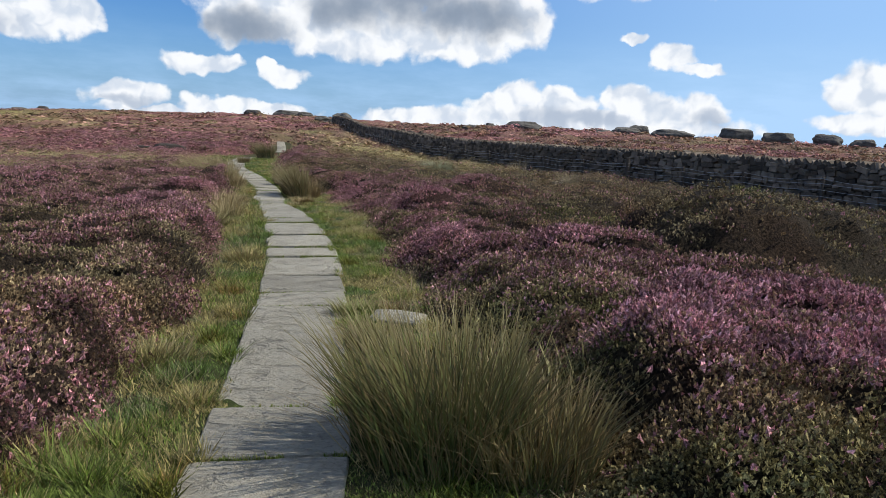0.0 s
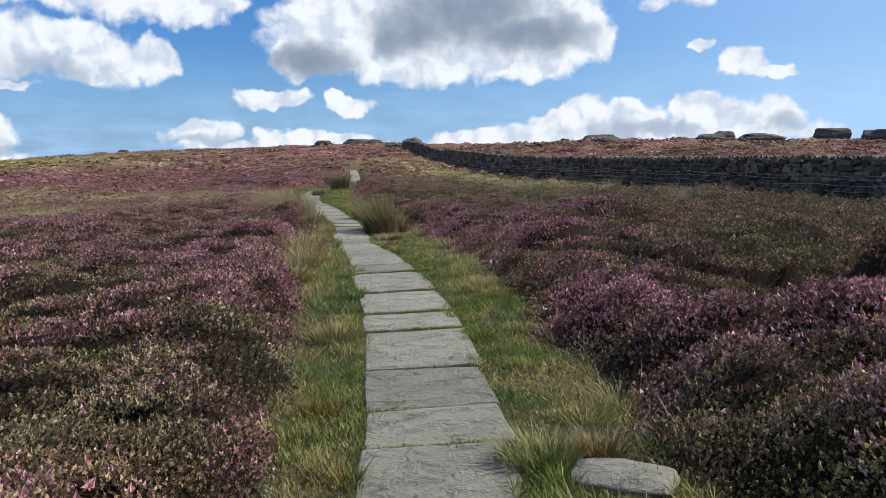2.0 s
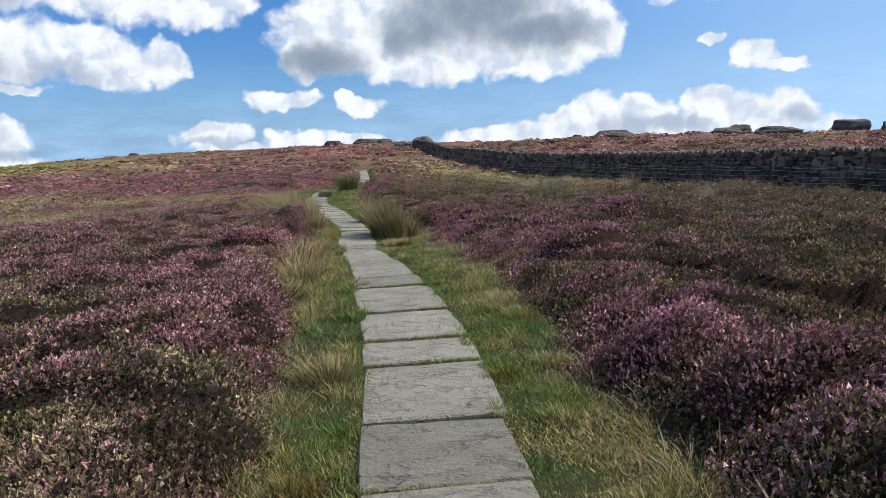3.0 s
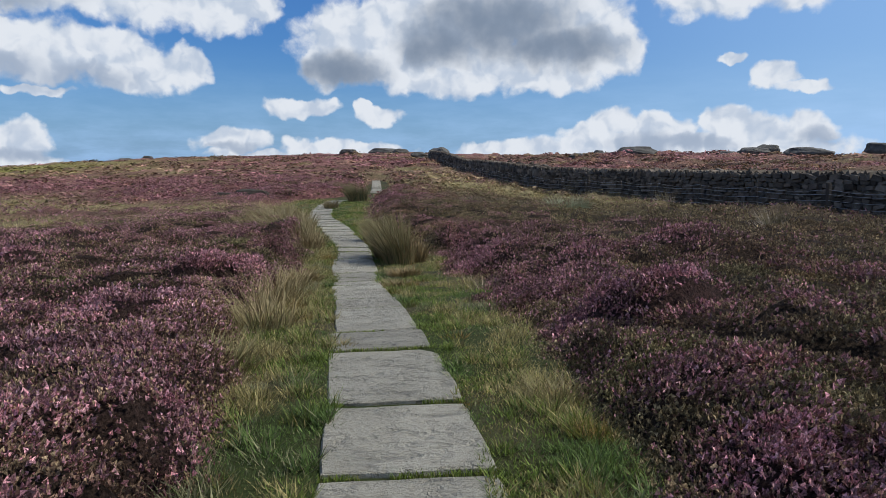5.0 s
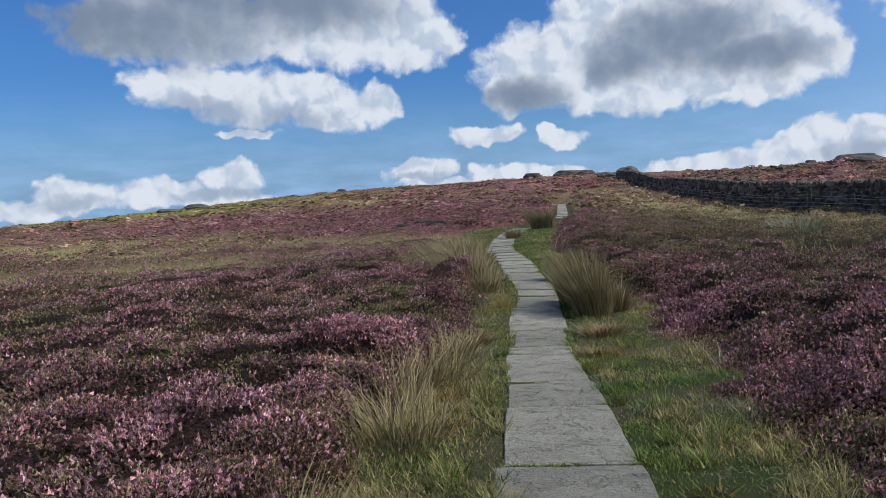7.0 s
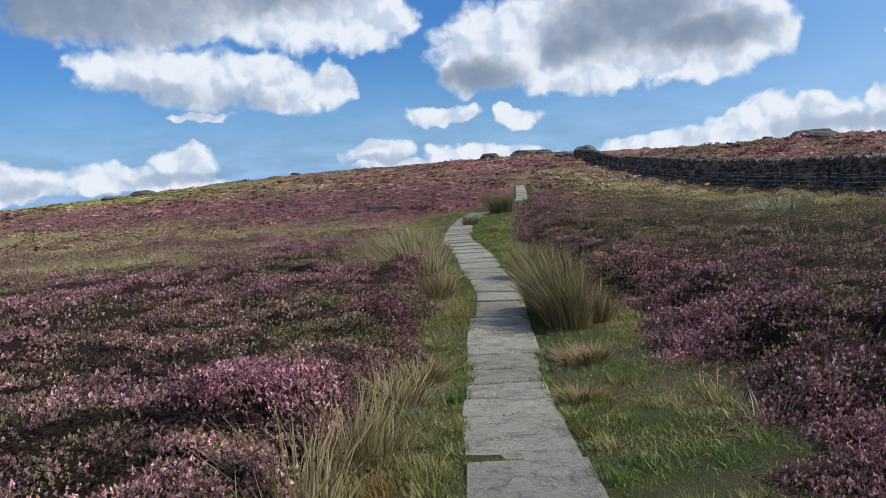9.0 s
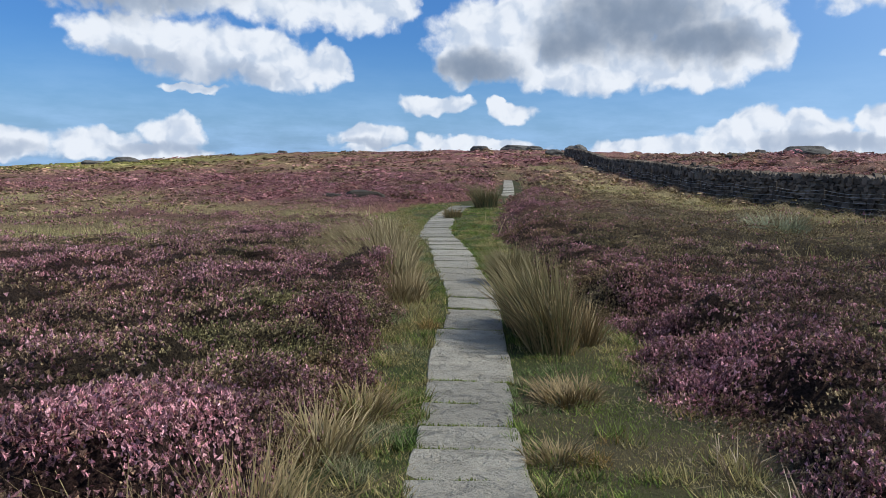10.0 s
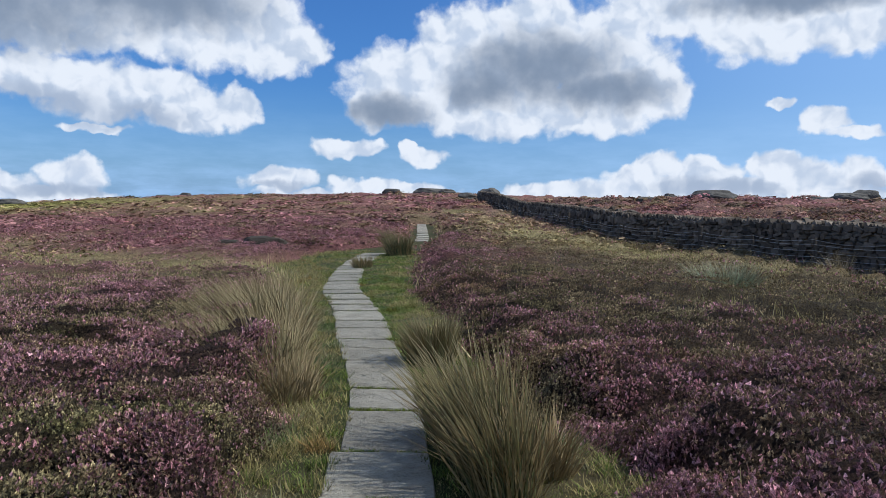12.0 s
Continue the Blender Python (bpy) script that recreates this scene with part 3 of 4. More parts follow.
def sprigs(n, x0, x1, y0, y1, size, inner, outer, seed, each=3, fat=1.0):
    """Flowering heather shoots on the bed, where their distance from the path lies between inner and outer; each place carries a spray of them."""
    r = np.random.default_rng(seed)
    x, y = r.uniform(x0, x1, n), r.uniform(y0, y1, n)
    edge, verge, off = beside(x, y)
    zone = np.maximum(edge - 1.7 * step(y, 9, 6) * (off > 0), (y - 20) * 0.35)
    keep = (edge - verge > 0.04 - 0.3 * r.random(n) ** 3) & (zone >= inner) & (zone < outer) & (np.abs(near_wall(x, y)) > 0.7) & (y < np.where(near_wall(x, y) < 0, 138, 84)) & (x < 0.66 * y + 0.8) & (x > -np.maximum(0.7 * y, 1.25 * y - 9.7) - 0.8)
    x, y = x[keep], y[keep]
    h, out, hole = lumps(x, y)
    n = len(x)
    keep = (r.random(n) > straw_share(x, y) * 0.95) & (r.random(n) > 0.2 * hole) & (r.random(n) < 0.78 + 0.22 * step(fractal(x, y, 0.55, 91), 0.3, 0.6))
    x, y, h = x[keep], y[keep], h[keep]
    b, heath = bloom_share(x, y), heath_color(x, y)
    hue = step(fractal(x, y, 2.4, 99), 0.35, 0.65)
    _, ox, oy, _ = cushions(x, y, 0.66, 1)
    z = land(x, y) + h
    hole = hole[keep]
    x, y, z, b, hue, ox, oy, hole = [np.repeat(a, each) for a in (x, y, z, b, hue, ox, oy, hole)]
    heath = np.repeat(heath, each, 0)
    n = len(x)
    x, y = x + r.normal(0, size * 1.1, n), y + r.normal(0, size * 1.1, n)
    z = z - 0.22 * size + r.uniform(-0.3, 0.35, n) * size
    size = size * r.uniform(0.6, 1.4, n)
    flower = r.random(n) < np.clip(b * 1.05 - 0.05, 0.04, 0.85) * np.clip(1.25 - 0.75 * np.hypot(ox, oy), 0.3, 1) * (1 - 0.6 * hole)
    lean, turn = r.uniform(0.05, 0.9, n), r.uniform(0, 2 * np.pi, n)
    up = np.stack([np.cos(turn) * np.sin(lean) + ox * 0.8, np.sin(turn) * np.sin(lean) + oy * 0.8, np.cos(lean)], 1)
    up /= np.linalg.norm(up, axis=1)[:, None]
    side = np.cross(up, np.stack([np.cos(turn * 3), np.sin(turn * 3), np.full(n, 0.1)], 1))
    side /= np.linalg.norm(side, axis=1)[:, None] + 1e-6
    other = np.cross(up, side)
    reach = (size * fat * np.where(flower, 0.24, 0.2) * r.uniform(0.75, 1.25, n))[:, None]
    base = np.stack([x, y, z], 1)
    turned = r.uniform(-0.9, 0.9, (n, 2))
    tip, low = base + up * size[:, None], base + up * (size * r.uniform(0.35, 0.6, n))[:, None]
    one, two = side + up * turned[:, :1], other + up * turned[:, 1:]
    v = np.stack([tip, tip - up * reach * 2.1 + one * reach, tip - up * reach * 1.5 - side * reach * 0.8 + other * reach * 0.5, low + up * reach * 1.6, low - up * reach * 0.4 + two * reach * 1.1, low - other * reach * 0.9 + side * reach * 0.5], 1)
    shade = (r.uniform(0.25, 1.5, n) * (0.5 + 0.8 * cushions(x, y, 0.31, 2)[3]))[:, None]
    pale = r.random(n)[:, None] ** 2
    hue = hue[:, None]
    leaf = heath * 0.6 + 0.4 * (BROWN * 0.9 + OLIVE * 0.9) * r.uniform(0.5, 1.4, n)[:, None]
    petal = PINK * (1 - hue) + np.array((0.50, 0.225, 0.25)) * hue
    petal = petal * (1 - 0.55 * pale) + np.array((0.62, 0.43, 0.44)) * 0.55 * pale
    top = np.where(flower[:, None], petal * shade, leaf * shade * 1.8)
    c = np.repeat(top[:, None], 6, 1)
    # the lower leaf is dimmer and mixed with the heath colour
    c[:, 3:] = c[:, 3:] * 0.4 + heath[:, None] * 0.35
    f = np.array([(0, 1, 2), (3, 4, 5)])
    faces = (np.arange(n)[:, None, None] * 6 + f[None]).reshape(-1, 3)
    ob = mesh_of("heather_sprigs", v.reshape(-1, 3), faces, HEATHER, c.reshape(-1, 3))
    tagged(ob, "pink and purple heather in flower with brown woody shoots", "heather", kind="stuff")


def build_cushions():
    """Low domed heather bushes over the farther moor, wider than high, each with a colour of its own."""
    r = np.random.default_rng(209)
    n = 13500
    a, far = np.radians(r.uniform(-55, 40, n)), 34 * (175 / 34) ** r.random(n)
    x, y = -2 + far * np.sin(a), 11 + far * np.cos(a)
    edge, verge, _ = beside(x, y)
    keep = (edge > verge + 0.5) & (np.abs(near_wall(x, y)) > 1.1) & (r.random(n) > 0.97 * straw_share(x, y)) & (y < np.where(near_wall(x, y) < 0, 170, 110))
    x, y, far = x[keep], y[keep], far[keep]
    n = len(x)
    wide = np.clip(far * 0.0068, 0.14, 0.7) * r.uniform(0.5, 1.8, n) ** 1.3
    tall = wide * r.uniform(0.35, 0.75, n) * np.where(far > 60, 0.6, 1.0)
    z = land(x, y) + np.maximum(lumps(x, y)[0], 0) * 0.75 - tall * 0.3
    c = heath_color(x, y) * 1.3
    b = bloom_share(x, y)[:, None]
    kind = r.random(n)[:, None]
    c = np.where(kind < 0.5 * b, c * 0.5 + np.array((0.30, 0.14, 0.155)) * 0.5, c)
    c = np.where((kind > 0.66) & (kind < 0.82), c * 0.4 + np.where((x > np.interp(y, LINE_Y, LINE_X))[:, None], np.array((0.15, 0.10, 0.075)), OLIVE) * 0.6, c)
    c = np.where(kind > 0.95, c * 0.45 + np.array((0.23, 0.19, 0.085)) * 0.55, c)
    c = c * r.uniform(0.55, 1.4, n)[:, None]
    # each bush is a dome of ragged clumps
    k = 28
    t, rise = r.uniform(0, 2 * np.pi, (n, k)), r.random((n, k)) ** 0.8
    round_ = np.sqrt(1 - rise ** 2)
    long = r.uniform(0.8, 2.0, n)[:, None]
    out = np.stack([np.cos(t) * round_, np.sin(t) * round_, rise], 2)
    spot = np.stack([x[:, None] + out[..., 0] * wide[:, None] * long, y[:, None] + out[..., 1] * wide[:, None], z[:, None] + out[..., 2] * tall[:, None] * r.uniform(0.7, 1.25, (n, k))], 2)
    face = out + r.normal(0, 1, (n, k, 3)) * np.where(far > 60, 0.22, 0.45)[:, None, None]
    p = np.cross(face, r.normal(0, 1, (n, k, 3)))
    p /= np.linalg.norm(p, axis=2)[..., None] + 1e-6
    q = np.cross(face, p)
    q /= np.linalg.norm(q, axis=2)[..., None] + 1e-6
    w = (wide[:, None] * r.uniform(0.13, 0.34, (n, k)))[..., None]
    flat = np.array((1.0, 1.0, 0.55))
    v = np.stack([spot + p * w * flat, spot + (q * 0.9 - p * 0.5) * w * flat, spot - (q * 0.8 + p * 0.6) * w * flat], 2)
    faces = np.arange(n * k * 3).reshape(-1, 3)
    tint = np.repeat((c[:, None] * r.uniform(0.45, 1.6, (n, k, 1)))[:, :, None], 3, 2)
    ob = mesh_of("heather_cushions", v.reshape(-1, 3), faces, HEATHER, tint.reshape(-1, 3))
    tagged(ob, "rounded purple, brown and olive heather bushes on the farther moor", "heather", kind="stuff")


def blades(name, x, y, tall, lean_to, colors, r, label, wide=0.006, mat=None, short=False, flat=0.0):
    """Bent grass blades from the ground at the places given."""
    n = len(x)
    z = land(x, y) - 0.01
    base = np.stack([x, y, z], 1)
    turn = r.uniform(0, 2 * np.pi, n)
    lean = r.uniform(0.1, 0.75, n) + flat
    way = np.stack([np.cos(turn), np.sin(turn), np.zeros(n)], 1) + np.array(lean_to)
    across = np.stack([-np.sin(turn + r.normal(0, 0.8, n)), np.cos(turn), np.zeros(n)], 1) * (wide * r.uniform(0.6, 1.3, n))[:, None]
    mid = base + np.array((0, 0, 1)) * (tall * 0.6 / (1 + flat))[:, None] + way * (tall * lean * 0.3)[:, None]
    tip = base + np.array((0, 0, 1)) * (tall * (1 - 0.35 * lean) / (1 + 3 * flat))[:, None] + way * (tall * lean)[:, None]
    if short:
        v, f = np.stack([base - across, base + across, tip], 1), np.array([(0, 1, 2)])
    else:
        v, f = np.stack([base - across, base + across, mid + across * 0.75, mid - across * 0.75, tip], 1), np.array([(0, 1, 2), (0, 2, 3), (3, 2, 4)])
    k = v.shape[1]
    faces = (np.arange(n)[:, None, None] * k + f[None]).reshape(-1, 3)
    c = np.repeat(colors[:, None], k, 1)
    # the two root points are a quarter darker than the rest
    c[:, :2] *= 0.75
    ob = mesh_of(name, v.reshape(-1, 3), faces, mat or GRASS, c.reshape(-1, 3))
    return tagged(ob, label, "grass", kind="stuff")


def mixed(share, a, b, r):
    n = len(share)
    pick = (r.random(n) < share)[:, None]
    return np.where(pick, np.array(b), np.array(a)) * r.uniform(0.6, 1.4, n)[:, None]


def build_grass():
    r = np.random.default_rng(5)
    n = 540000
    y = 1.6 + 42 * r.random(n) ** 1.55
    left = r.random(n) < 0.42
    room = np.where(left, np.interp(y, LEFT_Y, LEFT_W), np.interp(y, RIGHT_Y, RIGHT_W)) * 1.25 + 0.25
    out = np.interp(y, HALF_Y, HALF_W) - 0.07 + room * r.random(n)
    x = np.interp(y, LINE_Y, LINE_X) + np.where(left, -out, out) * 1.03
    edge, verge, off = beside(x, y)
    creep = 0.09 * step(fractal(x, y, 0.3, 34), 0.45, 0.75)
    keep = (edge > -0.03 - creep + 0.05 * r.random(n)) & (edge < verge + 0.5 * r.random(n) ** 2) & (r.random(n) < 0.5 + 0.5 * step(fractal(x, y, 0.45, 33), 0.3, 0.55))
    x, y, edge, verge, off = x[keep], y[keep], edge[keep], verge[keep], off[keep]
    n = len(x)
    t = edge / np.maximum(verge, 0.1)
    d, _, _, own = cushions(x, y, 0.26, 7)
    tuft = step(d, 0.6, 0.1) * step(own, 0.3, 0.6)
    tall = (0.034 + 0.022 * t + 0.10 * tuft + 0.05 * step(fractal(x, y, 0.7, 35), 0.45, 0.75) * t) * r.uniform(0.5, 1.6, n) * np.where(off < 0, 1.2, 0.9)
    # tufts and patches keep one colour: fresh, blue-green, straw or brown
    patch = cushions(x + 0.2 * value_noise(x, y, 0.2, 9), y, 0.42, 8)[3]
    dry = np.clip(0.02 + 0.45 * t + 2.2 * (fractal(x, y, 0.6, 37) - 0.5) + 0.45 * (off < 0) * step(y, 6, 11) + 0.5 * (patch > 0.75), 0.02, 0.92)
    c = mixed(dry, (0.165, 0.215, 0.042), (0.36, 0.30, 0.125), r)
    c = np.where((patch < 0.2)[:, None], c * np.array((0.8, 0.9, 1.15)), c)
    c = np.where(((own > 0.93) & (d < 0.5))[:, None], c * np.array((0.9, 0.72, 0.6)), c)
    blades("verge_grass", x, y, tall, (-0.06, -0.02, 0), c * r.uniform(0.35, 1.6, n)[:, None], r, "green and straw-coloured grass along the flagged path", 0.005, short=True, flat=0.12)
    # moss and short grass in the joints
    js, xs, tl = [], [], []
    for j in JOINTS[5:]:
        if j == 8.42:
            continue
        k = int(420 if j < 24 else 90)
        half = float(np.interp(j, HALF_Y, HALF_W))
        u = r.uniform(-half, half, k)
        u = u[value_noise(u * 1.0 + j * 7, u * 0 + j, 0.18, 3) > 0.38]
        xs.append(float(np.interp(j, LINE_Y, LINE_X)) + u)
        js.append(j + 0.17 * u + r.normal(0, 0.016, len(u)))
    x, y = np.concatenate(xs), np.concatenate(js)
    c = mixed(np.full(len(x), 0.15), (0.17, 0.22, 0.04), (0.26, 0.24, 0.09), r)
    blades("joint_grass", x, y, r.uniform(0.02, 0.045, len(x)), (0, 0, 0), c, r, "moss and short grass growing between flagstones", 0.0035)
    # bare woody stems and litter where heather meets the verge
    n = 60000
    y = 2 + 26 * r.random(n)
    left = r.random(n) < 0.4
    x = np.interp(y, LINE_Y, LINE_X) + np.where(left, -1, 1) * r.uniform(0.6, 2.4, n)
    edge, verge, _ = beside(x, y)
    keep = (edge - verge > -0.2) & (edge - verge < 0.55) & (r.random(n) < step(fractal(x, y, 0.8, 43), 0.35, 0.6))
    x, y = x[keep], y[keep]
    n = len(x)
    c = mixed(np.full(n, 0.4), (0.13, 0.095, 0.065), (0.34, 0.28, 0.16), r)
    blades("heather_twigs", x, y, r.uniform(0.04, 0.14, n), (0.1, 0, 0), c, r, "bare woody heather stems and dry litter", 0.0035, flat=0.9)
    # pale dry litter at the foot of the heather
    n = 9000
    y = np.concatenate([r.normal(8.5, 0.7, n), r.normal(16.6, 0.9, n // 2), r.normal(19.6, 0.4, n // 3)])
    x = np.concatenate([r.normal(-0.5, 0.14, n), r.normal(-1.75, 0.25, n // 2), r.normal(-2.6, 0.3, n // 3)]) - 0.25 * (y - np.concatenate([np.full(n, 8.5), np.full(n // 2, 16.6), np.full(n // 3, 19.6)]))
    n = len(x)
    c = mixed(np.full(n, 0.45), (0.36, 0.29, 0.16), (0.16, 0.12, 0.075), r)
    blades("dry_litter", x, y, r.uniform(0.03, 0.1, n), (0, 0, 0), c, r, "pale dry grass litter at the foot of the heather", 0.004, short=True, flat=1.2)
    # long pale grass among the heather
    n = 420000
    y = 8 + 62 * r.random(n) ** 1.3
    x = r.uniform(-46, 6, n)
    edge, verge, _ = beside(x, y)
    keep = (r.random(n) < straw_share(x, y) * 1.1) & (edge > verge * 0.9) & (near_wall(x, y) < -0.8)
    x, y = x[keep], y[keep]
    n = len(x)
    c = mixed(np.full(n, 0.6), (0.33, 0.31, 0.11), (0.6, 0.5, 0.25), r)
    blades("moor_grass", x, y, r.uniform(0.24, 0.52, n), (-0.3, -0.1, 0), c, r, "tall bleached moor grass in loose drifts", 0.011, short=True)


# ---- rushes and tussocks ----
def tubes(r, n, radius, tall, splay, lean, wide, green, fine=False):
    """Thin round stems that rise from a crown and arch outward."""
    turn, far = r.uniform(0, 2 * np.pi, n), radius * np.sqrt(r.random(n)) * 0.75
    base = np.stack([np.cos(turn) * far, np.sin(turn) * far, np.full(n, -0.05)], 1)
    turn2 = turn + r.normal(0, 0.6, n)
    h = tall * r.uniform(0.4, 1.12, n)
    out = np.stack([np.cos(turn2), np.sin(turn2), np.zeros(n)], 1) * (splay * (0.25 + far / radius) * r.uniform(0.4, 1.4, n))[:, None] + np.array((*lean, 0))
    levels, rings = [], ((0.0, 0.45, 0.8, 1.0) if fine else (0.0, 0.6, 1.0))
    for s in rings:
        levels.append(base + np.array((0, 0, 1)) * (h * (s - 0.16 * s * s * np.linalg.norm(out, axis=1)))[:, None] + out * (h * s ** 1.7)[:, None])
    v, w = [], wide * r.uniform(0.7, 1.3, n)
    for s, p in zip((1.0, 0.85, 0.6), levels[:-1]):
        for k in range(3):
            a = k * 2.0944
            v.append(p + np.array((math.cos(a), math.sin(a), 0)) * (w * s)[:, None])
    v.append(levels[-1])
    v = np.stack(v, 1)
    f, m = [], len(levels) - 2
    for l in range(m):
        for k in range(3):
            a, b = l * 3 + k, l * 3 + (k + 1) % 3
            f += [(a, b, b + 3), (a, b + 3, a + 3)]
    t = m * 3
    f += [(t, t + 1, t + 3), (t + 1, t + 2, t + 3), (t + 2, t, t + 3)]
    c = np.repeat((np.array(green) * r.uniform(0.35, 1.5, n)[:, None])[:, None], t + 4, 1)
    c[:, t:] = c[:, t:] * 0.5 + np.array((0.22, 0.15, 0.07)) * 0.5
    faces = (np.arange(n)[:, None, None] * (t + 4) + np.array(f)[None]).reshape(-1, 3)
    return v.reshape(-1, 3), faces, c.reshape(-1, 3)


def tussock(x, y, radius, tall, stems, label, seed, green=(0.12, 0.15, 0.045), dry=(0.25, 0.19, 0.09), share=0.4, splay=0.5, lean=(-0.12, -0.04), name="rush_tussock", category="rush"):
    r = np.random.default_rng(seed)
    n = int(stems * (1 - share))
    v, f, c = tubes(r, n, radius, tall, splay, lean, 0.004 if y < 16 else 0.0055, green, tall > 0.7)
    ob = new(name)
    stems_up = mesh_of("stem_tuft", v, f, RUSH, c * 1.35)
    stems_up.parent = ob
    tagged(stems_up, kind="stuff")
    ob.location = (x, y, ground_z(x, y))
    tagged(ob, label, category, "rush tussocks by the path")
    v, f, c = tubes(r, stems - n, radius * 1.05, tall * 0.8, splay * 1.5, lean, 0.003 if y < 16 else 0.0048, dry)
    dead = mesh_of("dead_growth", v, f, RUSH, c * 1.35)
    dead.parent = ob
    tagged(dead, "bleached dead rush stems", kind="stuff")
    return ob


def build_tussocks():
    tussock(0.0, 3.7, 0.50, 0.74, 1700, "large dark green soft rush tussock overhanging the flagstones", 101, green=(0.085, 0.105, 0.033), dry=(0.2, 0.16, 0.075), share=0.3, splay=0.5)
    tussock(-0.5, 5.6, 0.2, 0.34, 300, "small dark rush tuft beside the flagged path", 102, splay=0.7)
    tussock(0.42, 3.55, 0.36, 0.55, 800, "dark green soft rush clump against a larger one", 128, green=(0.085, 0.10, 0.035), share=0.4, splay=0.6)
    tussock(0.75, 4.3, 0.4, 0.45, 500, "low straggling brown rush at the edge of the heather", 103, share=0.75, splay=0.8)
    tussock(-3.8, 12.2, 0.45, 0.4, 900, "grey-green spreading grass tussock beside the path", 104, green=(0.16, 0.18, 0.075), share=0.45, splay=0.9)
    tussock(-2.92, 12.95, 0.12, 0.16, 150, "small dark tuft sprouting at a flagstone joint", 105, share=0.5, splay=1.2)
    tussock(-4.0, 13.9, 0.45, 0.46, 480, "loose straw-coloured grass tussock leaning over the heather", 106, green=(0.2, 0.18, 0.08), dry=(0.33, 0.27, 0.14), share=0.65, splay=0.9, lean=(-0.3, 0.0))
    tussock(-4.4, 15.5, 0.4, 0.58, 500, "straw-coloured grass tussock on the verge", 107, green=(0.19, 0.17, 0.08), share=0.7, splay=0.9)
    tussock(-4.35, 14.7, 0.3, 0.6, 320, "sparse straw-coloured grass stems leaning over heather", 142, green=(0.24, 0.2, 0.1), dry=(0.36, 0.3, 0.17), share=0.6, splay=0.8, lean=(-0.3, 0.1))
    tussock(-4.6, 16.7, 0.28, 0.42, 320, "sparse straw-coloured grass stems on the verge", 143, green=(0.22, 0.19, 0.09), dry=(0.36, 0.3, 0.17), share=0.6, splay=0.8)
    tussock(-4.68, 17.55, 0.25, 0.3, 520, "tawny mat-grass tuft spilling onto the flagstones", 108, green=(0.15, 0.13, 0.05), share=0.7, splay=1.1)
    tussock(-3.3, 18.35, 0.27, 0.24, 450, "rust-tipped grass tuft beside the flags", 109, green=(0.17, 0.13, 0.055), share=0.6, splay=1.0)
    tussock(-3.2, 17.0, 0.2, 0.18, 250, "low brown grass tuft beside the flags", 110, green=(0.14, 0.13, 0.05), share=0.6, splay=1.0)
    tussock(-3.68, 20.0, 0.27, 0.78, 620, "tall olive rush clump beside the flags", 111, green=(0.115, 0.115, 0.047), share=0.5, splay=0.42, lean=(-0.2, -0.1))
    tussock(-3.84, 20.45, 0.3, 0.98, 760, "tall olive rush tussock casting shade over the path", 112, green=(0.11, 0.115, 0.047), share=0.4, splay=0.36, lean=(-0.26, -0.02))
    tussock(-4.12, 21.05, 0.27, 0.74, 560, "tall olive rush clump behind another", 140, green=(0.105, 0.115, 0.047), share=0.4, splay=0.42, lean=(-0.2, 0.05))
    tussock(-3.45, 20.45, 0.2, 0.6, 300, "rust-brown dying rush clump", 141, green=(0.16, 0.12, 0.055), share=0.7, splay=0.5, lean=(-0.05, -0.05))
    tussock(-4.9, 23.9, 0.32, 0.68, 800, "dark green rush tussock at the path's edge", 113, green=(0.09, 0.11, 0.045), share=0.35, splay=0.5)
    tussock(-6.5, 22.6, 0.6, 0.8, 1300, "wind-bent pale rush tussock leaning over the flags", 114, green=(0.21, 0.19, 0.095), dry=(0.33, 0.27, 0.15), share=0.6, splay=0.6, lean=(-0.32, -0.02))
    tussock(-7.2, 24.4, 0.65, 0.95, 1400, "tall bleached rush tussock on the verge", 115, green=(0.20, 0.18, 0.095), dry=(0.33, 0.27, 0.15), share=0.6, splay=0.6, lean=(-0.32, -0.02))
    tussock(-7.9, 25.9, 0.6, 0.9, 1000, "tall bleached rush tussock on the verge", 116, green=(0.20, 0.18, 0.095), dry=(0.33, 0.27, 0.15), share=0.6, splay=0.6, lean=(-0.32, -0.02))
    for k, (x, y, tall) in enumerate(((-6.05, 21.9, 0.55), (-6.75, 23.3, 0.75), (-7.3, 23.2, 0.7), (-7.95, 24.9, 0.75), (-8.5, 27.2, 0.8))):
        tussock(x, y, 0.5, tall, 900, "brown and straw-coloured rush tussock between heather and path", 150 + k, green=(0.15, 0.13, 0.065), dry=(0.30, 0.235, 0.13), share=0.55, splay=0.7, lean=(-0.3, 0.02))
    tussock(-6.1, 21.3, 0.26, 0.28, 400, "tawny grass tuft on the verge", 117, green=(0.17, 0.13, 0.055), share=0.7, splay=1.0)
    tussock(-9.55, 41.5, 0.55, 0.95, 900, "dark green rush tussock where the path bends", 118, green=(0.085, 0.10, 0.045), share=0.3, splay=0.45)
    tussock(-9.35, 36.2, 0.3, 0.5, 350, "dark rush tuft beside the far flags", 119, green=(0.08, 0.09, 0.04), share=0.4, splay=0.5)
    tussock(-11.7, 47.5, 0.55, 0.95, 600, "dark rush tussock beyond the bend", 120, green=(0.09, 0.08, 0.05), share=0.5, splay=0.5)
    tussock(-0.3, 31.8, 0.6, 0.85, 900, "blue-green grass tussock among brown heather", 121, green=(0.22, 0.28, 0.18), share=0.2, splay=0.8, name="grass_tussock", category="grass")
